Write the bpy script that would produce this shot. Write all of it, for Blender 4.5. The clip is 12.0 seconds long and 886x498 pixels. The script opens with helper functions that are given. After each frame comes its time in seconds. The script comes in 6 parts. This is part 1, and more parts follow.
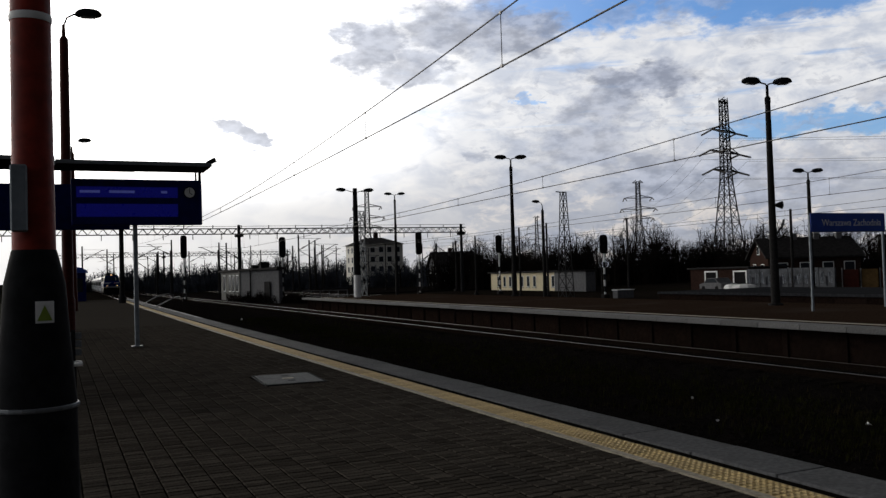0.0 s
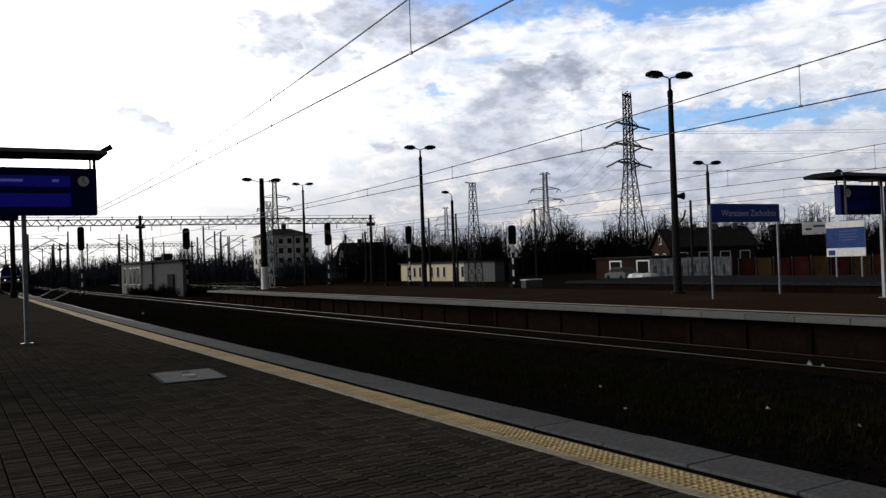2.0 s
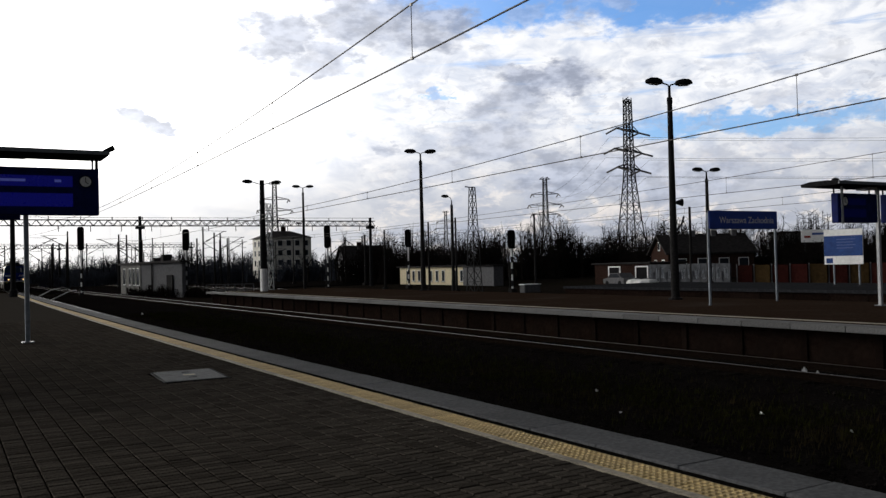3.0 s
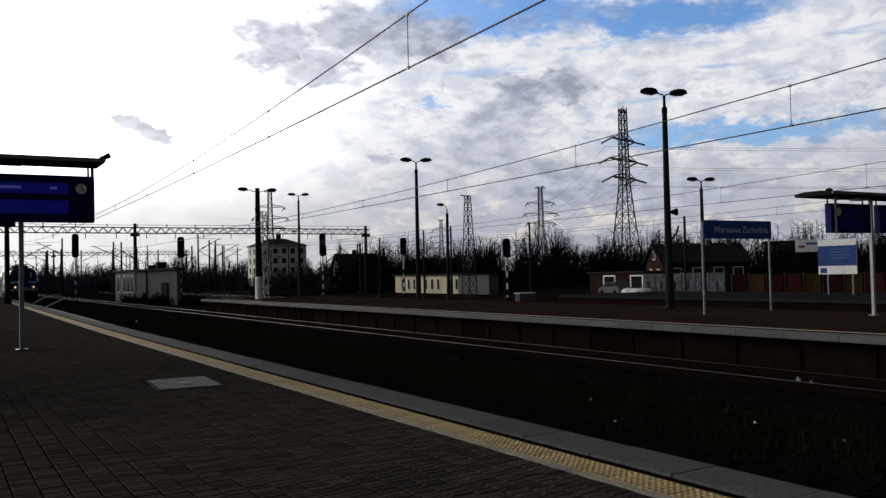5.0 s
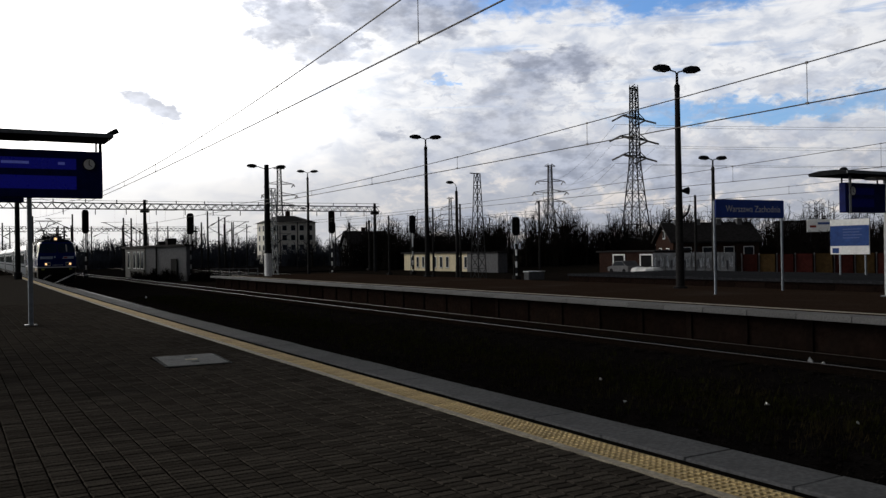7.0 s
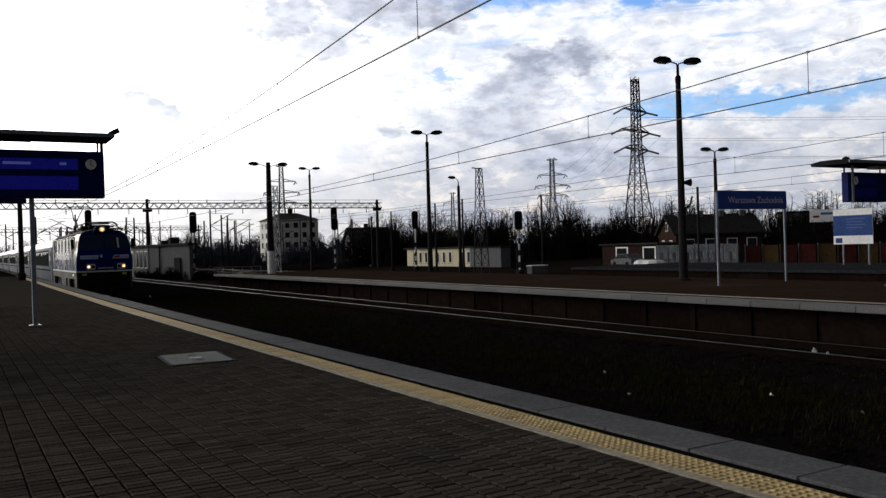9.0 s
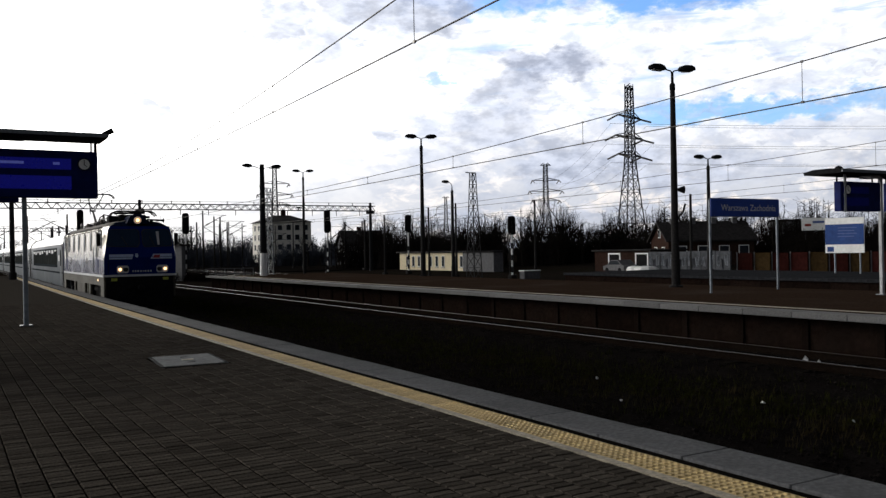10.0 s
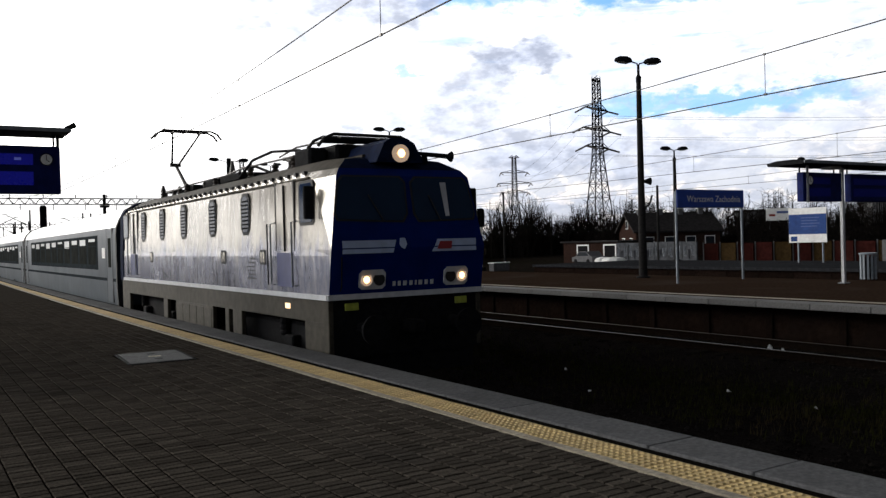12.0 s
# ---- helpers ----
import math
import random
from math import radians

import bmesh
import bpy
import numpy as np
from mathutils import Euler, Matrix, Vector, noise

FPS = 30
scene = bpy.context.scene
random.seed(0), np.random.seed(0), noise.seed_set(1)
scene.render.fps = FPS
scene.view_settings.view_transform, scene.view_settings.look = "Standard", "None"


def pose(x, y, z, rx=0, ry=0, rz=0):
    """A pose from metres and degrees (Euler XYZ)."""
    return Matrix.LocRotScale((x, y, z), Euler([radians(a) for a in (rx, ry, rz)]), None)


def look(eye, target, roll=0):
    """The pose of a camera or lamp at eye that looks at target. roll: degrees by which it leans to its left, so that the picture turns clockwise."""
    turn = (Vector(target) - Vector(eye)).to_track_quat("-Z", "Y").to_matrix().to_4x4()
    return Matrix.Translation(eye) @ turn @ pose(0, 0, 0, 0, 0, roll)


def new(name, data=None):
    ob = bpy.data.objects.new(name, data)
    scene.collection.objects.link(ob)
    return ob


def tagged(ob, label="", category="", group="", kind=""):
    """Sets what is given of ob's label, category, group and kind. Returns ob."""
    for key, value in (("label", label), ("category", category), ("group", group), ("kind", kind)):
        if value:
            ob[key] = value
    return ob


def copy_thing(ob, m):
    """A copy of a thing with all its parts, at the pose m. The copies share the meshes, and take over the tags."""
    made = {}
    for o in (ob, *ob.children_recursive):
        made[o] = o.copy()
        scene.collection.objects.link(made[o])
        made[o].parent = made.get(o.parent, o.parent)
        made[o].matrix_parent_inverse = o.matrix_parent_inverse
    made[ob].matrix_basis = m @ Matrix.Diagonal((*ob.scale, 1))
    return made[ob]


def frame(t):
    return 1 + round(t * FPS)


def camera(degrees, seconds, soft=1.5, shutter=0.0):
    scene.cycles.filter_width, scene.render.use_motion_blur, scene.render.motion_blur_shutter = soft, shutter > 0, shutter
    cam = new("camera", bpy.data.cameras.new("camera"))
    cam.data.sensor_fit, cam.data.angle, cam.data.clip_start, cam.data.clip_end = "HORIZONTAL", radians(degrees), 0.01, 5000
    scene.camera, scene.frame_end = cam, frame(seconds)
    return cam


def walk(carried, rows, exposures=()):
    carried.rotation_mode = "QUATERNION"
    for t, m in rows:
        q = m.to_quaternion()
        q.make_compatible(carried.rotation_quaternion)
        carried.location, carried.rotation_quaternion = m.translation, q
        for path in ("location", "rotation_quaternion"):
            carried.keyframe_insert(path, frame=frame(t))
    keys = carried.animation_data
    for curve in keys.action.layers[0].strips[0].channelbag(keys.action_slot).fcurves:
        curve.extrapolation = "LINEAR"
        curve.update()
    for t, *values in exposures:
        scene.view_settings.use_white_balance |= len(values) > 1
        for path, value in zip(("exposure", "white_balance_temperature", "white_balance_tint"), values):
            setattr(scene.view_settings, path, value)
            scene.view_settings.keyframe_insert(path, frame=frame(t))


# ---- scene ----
cam = camera(54.6, 12.0, soft=1.4)
walk(cam, [
    (0.0, pose(-0.059, -0.113, 1.675, 91.598, 1.710, -24.289)),
    (0.5, pose(-0.039, -0.116, 1.674, 92.174, 1.379, -25.546)),
    (1.0, pose(-0.024, -0.072, 1.662, 91.708, 1.651, -29.058)),
    (1.5, pose(-0.025, -0.051, 1.664, 90.395, 1.531, -30.698)),
    (2.0, pose(0.076, 0.130, 1.676, 90.793, 2.049, -30.295)),
    (2.5, pose(-0.003, -0.012, 1.671, 91.003, 2.002, -29.770)),
    (3.0, pose(0.007, -0.005, 1.669, 91.048, 1.447, -30.352)),
    (5.0, pose(-0.014, -0.044, 1.672, 91.601, 1.243, -30.669)),
    (5.5, pose(0.043, 0.044, 1.668, 91.181, 0.967, -30.926)),
    (6.0, pose(0.022, 0.019, 1.682, 90.870, 0.814, -30.262)),
    (6.5, pose(0.008, 0.017, 1.678, 90.698, 1.303, -30.079)),
    (7.0, pose(0.056, 0.093, 1.675, 90.134, 0.923, -30.075)),
    (9.0, pose(0.066, 0.089, 1.669, 89.827, 1.693, -29.881)),
    (9.5, pose(0.056, 0.082, 1.682, 89.800, 1.676, -30.097)),
    (10.0, pose(0.048, 0.102, 1.677, 90.084, 1.037, -30.368)),
    (10.5, pose(0.056, 0.103, 1.673, 89.268, 1.084, -30.620)),
    (11.0, pose(0.041, 0.054, 1.674, 89.041, 1.348, -31.319)),
    (11.5, pose(0.068, 0.074, 1.676, 89.066, 1.322, -32.342)),
    (12.0, pose(0.055, 0.079, 1.686, 89.556, 1.536, -32.399)),
], exposures=[(0.0, -0.4), (1.0, -0.48), (2.0, -0.05), (2.5, -0.06), (5.5, -0.34), (7.0, -0.28), (9.0, 0.02), (12.0, 0.45)])


# ---- world: low sun behind broken cloud, to the side of the line ----
class Graph:
    """Small helper to write node arithmetic."""

    def __init__(self, tree):
        self.tree = tree

    def node(self, kind, **values):
        n = self.tree.nodes.new(kind)
        for key, value in values.items():
            n.inputs[key].default_value = value
        return n

    def link(self, a, b):
        self.tree.links.new(a, b)

    def put(self, socket, value):
        if isinstance(value, (int, float)):
            socket.default_value = value
        else:
            self.link(value, socket)

    def math(self, op, a, b=0.0, c=0.0, clamp=False):
        n = self.tree.nodes.new("ShaderNodeMath")
        n.operation, n.use_clamp = op, clamp
        for i, v in enumerate((a, b, c)):
            self.put(n.inputs[i], v)
        return n.outputs[0]

    def step(self, x, lo, hi):
        n = self.tree.nodes.new("ShaderNodeMapRange")
        n.interpolation_type = "SMOOTHSTEP"
        self.put(n.inputs[0], x)
        n.inputs[1].default_value, n.inputs[2].default_value = lo, hi
        return n.outputs[0]

    def mix(self, f, a, b):
        n = self.tree.nodes.new("ShaderNodeMix")
        n.data_type = "RGBA"
        self.put(n.inputs[0], f)
        for s, v in ((n.inputs[6], a), (n.inputs[7], b)):
            if isinstance(v, tuple):
                s.default_value = (*v, 1.0)
            else:
                self.link(v, s)
        return n.outputs[2]

    def join(self, x, y, z=0.0):
        n = self.tree.nodes.new("ShaderNodeCombineXYZ")
        for i, v in enumerate((x, y, z)):
            self.put(n.inputs[i], v)
        return n.outputs[0]

    def noise(self, vec, scale, detail=4.0, rough=0.55, distort=0.0):
        n = self.tree.nodes.new("ShaderNodeTexNoise")
        self.link(vec, n.inputs["Vector"])
        n.inputs["Scale"].default_value, n.inputs["Detail"].default_value = scale, detail
        n.inputs["Roughness"].default_value, n.inputs["Distortion"].default_value = rough, distort
        return n.outputs["Fac"]


SUN_AZ, SUN_EL = -26.0, 18.0      # degrees from the line's direction, above the horizon


def build_sky():
    world = bpy.data.worlds.new("sky")
    scene.world = world
    world.use_nodes = True
    tree = world.node_tree
    tree.nodes.clear()
    g = Graph(tree)
    co = tree.nodes.new("ShaderNodeTexCoord").outputs["Generated"]
    sep = tree.nodes.new("ShaderNodeSeparateXYZ")
    g.link(co, sep.inputs[0])
    x, y, z = sep.outputs
    az = g.math("MULTIPLY", g.math("ARCTAN2", x, y), 57.2958)
    el = g.math("MULTIPLY", g.math("ARCSINE", z), 57.2958)
    flat = g.join(g.math("MULTIPLY", az, 0.10), g.math("MULTIPLY", el, 0.2))
    # ragged cloud edges: the coordinates are stirred by noise
    w1 = g.math("SUBTRACT", g.noise(flat, 2.2, 5, 0.6), 0.5)
    flat2 = g.join(g.math("MULTIPLY", az, 0.10), g.math("MULTIPLY", el, 0.2), 7.3)
    w2 = g.math("SUBTRACT", g.noise(flat2, 2.6, 5, 0.6), 0.5)
    w3 = g.math("SUBTRACT", g.noise(flat, 8.0, 6, 0.65), 0.5)
    w4 = g.math("SUBTRACT", g.noise(flat2, 8.0, 6, 0.65), 0.5)
    azw = g.math("ADD", az, g.math("ADD", g.math("MULTIPLY", w1, 8.0), g.math("MULTIPLY", w3, 3.4)))
    elw = g.math("ADD", el, g.math("ADD", g.math("MULTIPLY", w2, 3.5), g.math("MULTIPLY", w4, 1.8)))

    def blobs(items):
        total = None
        for a, e, ra, re, s in items:
            da = g.math("MULTIPLY", g.math("SUBTRACT", azw, a), 1.0 / ra)
            de = g.math("MULTIPLY", g.math("SUBTRACT", elw, e), 1.0 / re)
            d = g.math("ADD", g.math("MULTIPLY", da, da), g.math("MULTIPLY", de, de))
            v = g.math("MULTIPLY", g.step(d, 1.6, 0.3), s)
            total = v if total is None else g.math("MAXIMUM", total, v)
        return total

    grey = blobs(((19.8, 14.9, 2.9, 1.8, 0.9), (23.0, 13.3, 2.4, 1.4, 0.8), (25.0, 16.0, 3.8, 1.7, 0.85), (29.8, 15.5, 3.8, 1.3, 0.9), (11.3, 9.4, 2.0, 0.9, 0.92), (38.0, 12.1, 3.6, 1.0, 1.0),
                  (35.2, 10.8, 2.6, 1.5, 0.8), (33.6, 8.0, 3.6, 1.5, 0.75), (39.7, 5.6, 5.5, 1.6, 0.8), (26.6, 7.5, 1.1, 0.5, 0.6),
                  (46.0, 5.0, 5.0, 1.4, 0.6), (30.0, 6.3, 2.2, 0.7, 0.5)))
    blue = blobs(((34.3, 17.0, 8.0, 1.7, 0.95), (46.0, 16.0, 8.0, 1.4, 0.95), (50.5, 8.5, 8.5, 0.85, 0.85), (20.5, 18.0, 2.0, 1.2, 0.9), (30.4, 11.2, 1.0, 0.4, 0.7)))
    # thin broken cloud everywhere
    puff = g.noise(flat, 3.2, 6, 0.6, 0.3)
    streak = g.noise(g.join(g.math("MULTIPLY", az, 0.05), g.math("MULTIPLY", el, 0.5), 3.1), 2.0, 5, 0.6, 0.4)
    right = g.step(az, 12.0, 34.0)
    grey2 = g.math("MULTIPLY", g.step(puff, 0.53, 0.63), g.math("MULTIPLY", right, 0.42))
    curd = g.math("MULTIPLY", g.step(g.noise(flat2, 8.5, 6, 0.62, 0.5), 0.50, 0.61), g.math("MULTIPLY", g.step(az, 24.0, 31.0), g.math("MULTIPLY", g.step(el, 2.0, 5.5), g.step(el, 14.5, 11.0))))
    grey = g.math("MAXIMUM", grey, g.math("MAXIMUM", grey2, g.math("MULTIPLY", curd, 0.40)))
    gap = g.math("MULTIPLY", g.step(streak, 0.56, 0.70), g.math("MULTIPLY", right, g.math("MULTIPLY", g.step(el, 6.0, 12.0), 0.55)))
    blue = g.math("MAXIMUM", blue, gap)

    sky = tree.nodes.new("ShaderNodeTexSky")
    sky.sky_type, sky.sun_disc = "NISHITA", False
    sky.sun_elevation, sky.sun_rotation = radians(SUN_EL), radians(SUN_AZ)
    sky.dust_density, sky.ozone_density = 1.0, 2.0
    clear = tree.nodes.new("ShaderNodeVectorMath")
    clear.operation = "SCALE"
    g.link(sky.outputs[0], clear.inputs[0])
    clear.inputs["Scale"].default_value = 0.12

    # distance from the sun, in degrees on the sky
    sd = (math.sin(radians(SUN_AZ)) * math.cos(radians(SUN_EL)), math.cos(radians(SUN_AZ)) * math.cos(radians(SUN_EL)), math.sin(radians(SUN_EL)))
    dot = tree.nodes.new("ShaderNodeVectorMath")
    dot.operation = "DOT_PRODUCT"
    g.link(co, dot.inputs[0])
    dot.inputs[1].default_value = sd
    away = g.math("MULTIPLY", g.math("ARCCOSINE", g.math("MINIMUM", dot.outputs["Value"], 1.0)), 57.2958)
    near = g.step(away, 72.0, 22.0)
    glow = g.math("MULTIPLY", g.math("MULTIPLY", near, near), g.step(el, 32.0, 16.0))
    low = g.step(el, 11.0, 1.0)
    blaze = g.math("MULTIPLY", g.math("MULTIPLY", g.step(away, 52.0, 36.0), 2.6), g.math("MULTIPLY", g.step(el, 4.0, 10.0), g.step(el, 34.0, 20.0)))

    veil = g.mix(g.step(g.noise(flat, 4.0, 5, 0.56, 0.5), 0.38, 0.68), (1.06, 1.07, 1.10), (0.71, 0.765, 0.885))       # lit thin cloud
    haze = g.mix(g.step(g.noise(flat2, 5.0, 5, 0.6, 0.4), 0.50, 0.66), (0.40, 0.425, 0.50), (0.86, 0.78, 0.72))     # bluish haze with warm breaks
    haze = g.mix(right, (0.62, 0.61, 0.61), haze)
    veil = g.mix(g.math("MULTIPLY", low, 0.8), veil, haze)
    body = g.mix(g.step(g.noise(flat2, 6.0, 6, 0.6), 0.35, 0.65), (0.33, 0.37, 0.48), (0.66, 0.71, 0.85))         # cloud undersides
    tint = tree.nodes.new("ShaderNodeVectorMath")
    tint.operation = "MULTIPLY"
    g.link(clear.outputs[0], tint.inputs[0])
    tint.inputs[1].default_value = (0.78, 1.22, 1.80)
    col = g.mix(blue, veil, tint.outputs[0])
    col = g.mix(g.math("MULTIPLY", grey, 0.92), col, body)
    # away from the sun and overhead: unseen dull cloud, added to darken the ground
    dull = g.math("MAXIMUM", g.step(away, 76.0, 110.0), g.step(el, 19.0, 34.0))
    unseen_deck = g.mix(g.step(el, 12.0, 40.0), (0.032, 0.035, 0.042), (0.012, 0.0135, 0.017))
    col = g.mix(g.math("MULTIPLY", dull, 0.96), col, unseen_deck)
    # forward-scattered light round the sun
    light = tree.nodes.new("ShaderNodeVectorMath")
    light.operation = "SCALE"
    light.inputs[0].default_value = (1.0, 0.97, 0.92)
    shade = g.math("SUBTRACT", 1.0, g.math("MULTIPLY", grey, 0.97))
    soft_light = g.math("MULTIPLY", glow, g.math("SUBTRACT", 1.25, g.math("MULTIPLY", low, 0.6)))
    g.link(g.math("MULTIPLY", g.math("ADD", soft_light, blaze), shade), light.inputs["Scale"])
    add = tree.nodes.new("ShaderNodeVectorMath")
    add.operation = "ADD"
    g.link(col, add.inputs[0])
    g.link(light.outputs[0], add.inputs[1])
    bg = tree.nodes.new("ShaderNodeBackground")
    g.link(add.outputs[0], bg.inputs["Color"])
    bg.inputs["Strength"].default_value = 1.0
    out = tree.nodes.new("ShaderNodeOutputWorld")
    g.link(bg.outputs[0], out.inputs["Surface"])


build_sky()
sun = new("sun", bpy.data.lights.new("sun", "SUN"))
sun.data.energy, sun.data.angle, sun.data.color = 0.5, radians(11), (1.0, 0.91, 0.78)
sun.matrix_world = look((200 * math.sin(radians(SUN_AZ)), 200 * math.cos(radians(SUN_AZ)), 200 * math.tan(radians(SUN_EL))), (0, 0, 0))


# ---- materials ----
def material(name, color, rough=0.7, metal=0.0, vary=0.25, grain=6.0, patch=0.4, bump=0.15, other=None, coat=0.0, spec=0.5, single=0.0, glow=0.0, stretch=None, depth=0.02):
    """A surface with grain, larger stains, relief and uneven gloss, in metres."""
    m = bpy.data.materials.new(name)
    m.use_nodes = True
    tree = m.node_tree
    g = Graph(tree)
    b = tree.nodes["Principled BSDF"]
    co = tree.nodes.new("ShaderNodeTexCoord").outputs["Object"]
    if stretch:
        mp = tree.nodes.new("ShaderNodeMapping")
        mp.inputs["Scale"].default_value = stretch
        g.link(co, mp.inputs["Vector"])
        co = mp.outputs[0]
    fine = g.noise(co, grain, 5, 0.6)
    big = g.noise(co, patch, 4, 0.55, 0.3)
    other = other or tuple(c * 0.5 for c in color)
    lite = tuple(min(c * (1 + vary), 1.0) for c in color)
    dark = tuple(c * (1 - vary) for c in color)
    col = g.mix(g.step(fine, 0.3, 0.7), dark, lite)
    col = g.mix(g.math("MULTIPLY", g.step(big, 0.48, 0.75), min(vary * 2.2, 0.85)), col, other)
    if single:
        info = tree.nodes.new("ShaderNodeObjectInfo")
        f = g.math("ADD", 1 - single, g.math("MULTIPLY", info.outputs["Random"], 2 * single))
        sc = tree.nodes.new("ShaderNodeVectorMath")
        sc.operation = "SCALE"
        g.link(col, sc.inputs[0])
        g.link(f, sc.inputs["Scale"])
        col = sc.outputs[0]
    g.link(col, b.inputs["Base Color"])
    g.link(g.math("ADD", rough - 0.12, g.math("MULTIPLY", big, 0.24), clamp=True), b.inputs["Roughness"])
    b.inputs["Metallic"].default_value = metal
    b.inputs["Specular IOR Level"].default_value = spec
    b.inputs["Coat Weight"].default_value = coat
    b.inputs["Coat Roughness"].default_value = 0.12
    if bump:
        bm = tree.nodes.new("ShaderNodeBump")
        bm.inputs["Strength"].default_value, bm.inputs["Distance"].default_value = bump, depth
        g.link(fine, bm.inputs["Height"])
        g.link(bm.outputs[0], b.inputs["Normal"])
    if glow:
        b.inputs["Emission Color"].default_value = (*color, 1)
        b.inputs["Emission Strength"].default_value = glow
    return m


def glass(name, color=(0.02, 0.03, 0.045), rough=0.06):
    m = material(name, color, rough + 0.12, 0.0, 0.1, 2.0, 0.5, 0.0, spec=0.15)
    return m


PAVER = material("paver", (0.058, 0.051, 0.043), 0.75, vary=0.3, grain=40, patch=0.5, bump=0.35, other=(0.035, 0.032, 0.029), single=0.28, spec=0.0)
JOINT = material("joint_sand", (0.008, 0.0072, 0.0063), 0.95, vary=0.3, grain=30, bump=0.3, spec=0.0)
CURB = material("curb_concrete", (0.125, 0.124, 0.124), 0.8, vary=0.22, grain=25, patch=1.0, bump=0.35, other=(0.09, 0.088, 0.085), single=0.15, spec=0.12)
YELLOW = material("yellow_tactile", (0.54, 0.40, 0.175), 0.75, vary=0.25, grain=25, patch=1.2, bump=0.2, other=(0.16, 0.12, 0.06), single=0.12, spec=0.3)
PALE = material("pale_line", (0.30, 0.265, 0.20), 0.8, vary=0.3, grain=20, patch=2, other=(0.1, 0.09, 0.08), spec=0.3)
KERB = material("kerb_concrete", (0.092, 0.094, 0.098), 0.85, vary=0.25, grain=25, patch=1.0, bump=0.35, other=(0.055, 0.055, 0.056), single=0.12, spec=0.04)
ASPHALT = material("asphalt", (0.050, 0.045, 0.039), 0.85, vary=0.3, grain=60, patch=0.35, bump=0.4, other=(0.056, 0.049, 0.041), spec=0.0)
FARPAVE = material("far_paving", (0.032, 0.021, 0.015), 0.85, vary=0.25, grain=9, patch=0.3, bump=0.2, other=(0.05, 0.04, 0.034), spec=0.0)
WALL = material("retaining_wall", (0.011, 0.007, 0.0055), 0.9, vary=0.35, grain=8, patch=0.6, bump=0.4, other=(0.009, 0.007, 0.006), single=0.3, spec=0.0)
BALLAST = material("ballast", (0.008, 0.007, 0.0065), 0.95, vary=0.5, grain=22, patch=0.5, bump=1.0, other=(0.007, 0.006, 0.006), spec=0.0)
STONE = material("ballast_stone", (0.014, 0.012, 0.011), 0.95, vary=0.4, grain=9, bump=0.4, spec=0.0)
GRASS = material("weeds", (0.017, 0.018, 0.005), 0.9, vary=0.45, grain=10, patch=0.7, bump=0.4, other=(0.03, 0.022, 0.012), spec=0.0)
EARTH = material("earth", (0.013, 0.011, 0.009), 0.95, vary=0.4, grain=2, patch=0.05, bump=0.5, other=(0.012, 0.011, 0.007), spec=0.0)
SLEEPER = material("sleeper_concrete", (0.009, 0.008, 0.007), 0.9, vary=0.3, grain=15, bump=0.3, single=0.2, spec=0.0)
RAILTOP = material("rail_steel", (0.022, 0.018, 0.016), 0.45, 0.8, 0.15, 20, 2, 0.05)
RAILSIDE = material("rail_rust", (0.009, 0.0065, 0.005), 0.85, 0.0, 0.3, 15, 1, 0.3, spec=0.0)
BLACKSTEEL = material("dark_steel", (0.016, 0.0165, 0.018), 0.8, 0.0, 0.25, 8, 0.8, 0.1, spec=0.03)
GALV = material("galvanised_steel", (0.20, 0.215, 0.23), 0.5, 0.7, 0.2, 10, 1.5, 0.1)
POSTGREY = material("painted_grey_post", (0.21, 0.24, 0.27), 0.5, 0.2, 0.2, 8, 1.0, 0.08)
CONCRETE = material("pole_concrete", (0.020, 0.019, 0.019), 0.85, vary=0.25, grain=12, patch=0.8, bump=0.3, spec=0.03)
REDPAINT = material("red_paint", (0.24, 0.024, 0.013), 0.55, 0.0, 0.25, 10, 1.2, 0.12, other=(0.10, 0.015, 0.01), spec=0.2)
BLUESIGN = material("blue_enamel", (0.020, 0.070, 0.40), 0.4, 0.0, 0.12, 3, 0.6, 0.02)
BLUEDARK = material("dark_blue_casing", (0.004, 0.011, 0.095), 0.6, 0.0, 0.2, 4, 0.8, 0.03, spec=0.1)
WHITE = material("white_paint", (0.82, 0.82, 0.80), 0.6, 0.0, 0.1, 6, 0.8, 0.05)
LED = material("display_panel", (0.006, 0.008, 0.38), 0.3, 0.0, 0.2, 30, 2.5, 0.0, glow=0.10)
LEDDIM = material("dim_display_panel", (0.004, 0.008, 0.16), 0.5, 0.0, 0.2, 30, 2.5, 0.0, spec=0.1, glow=0.03)
LEDTEXT = material("display_text", (0.20, 0.24, 0.85), 0.4, 0.0, 0.1, 30, 2, 0.0, glow=0.12)
WIRE = material("wire_copper", (0.06, 0.055, 0.05), 0.6, 0.6, 0.2, 10, 1, 0.0, spec=0.1)
INSUL = material("insulator_porcelain", (0.045, 0.035, 0.03), 0.4, 0.0, 0.2, 10, 1, 0.0)
THIRD = material("far_platform_concrete", (0.026, 0.027, 0.030), 0.85, vary=0.25, grain=6, patch=0.4, bump=0.2, spec=0.0)
PALEPOST = material("pale_post_paint", (0.45, 0.46, 0.47), 0.5, 0.1, 0.12, 8, 1.0, 0.05)
DARKRED = material("dark_red_paint", (0.065, 0.012, 0.008), 0.6, 0.0, 0.25, 10, 1.2, 0.12, spec=0.1)
COVER = material("worn_cover", (0.08, 0.084, 0.088), 0.8, 0.0, 0.25, 20, 3, 0.2, spec=0.1)


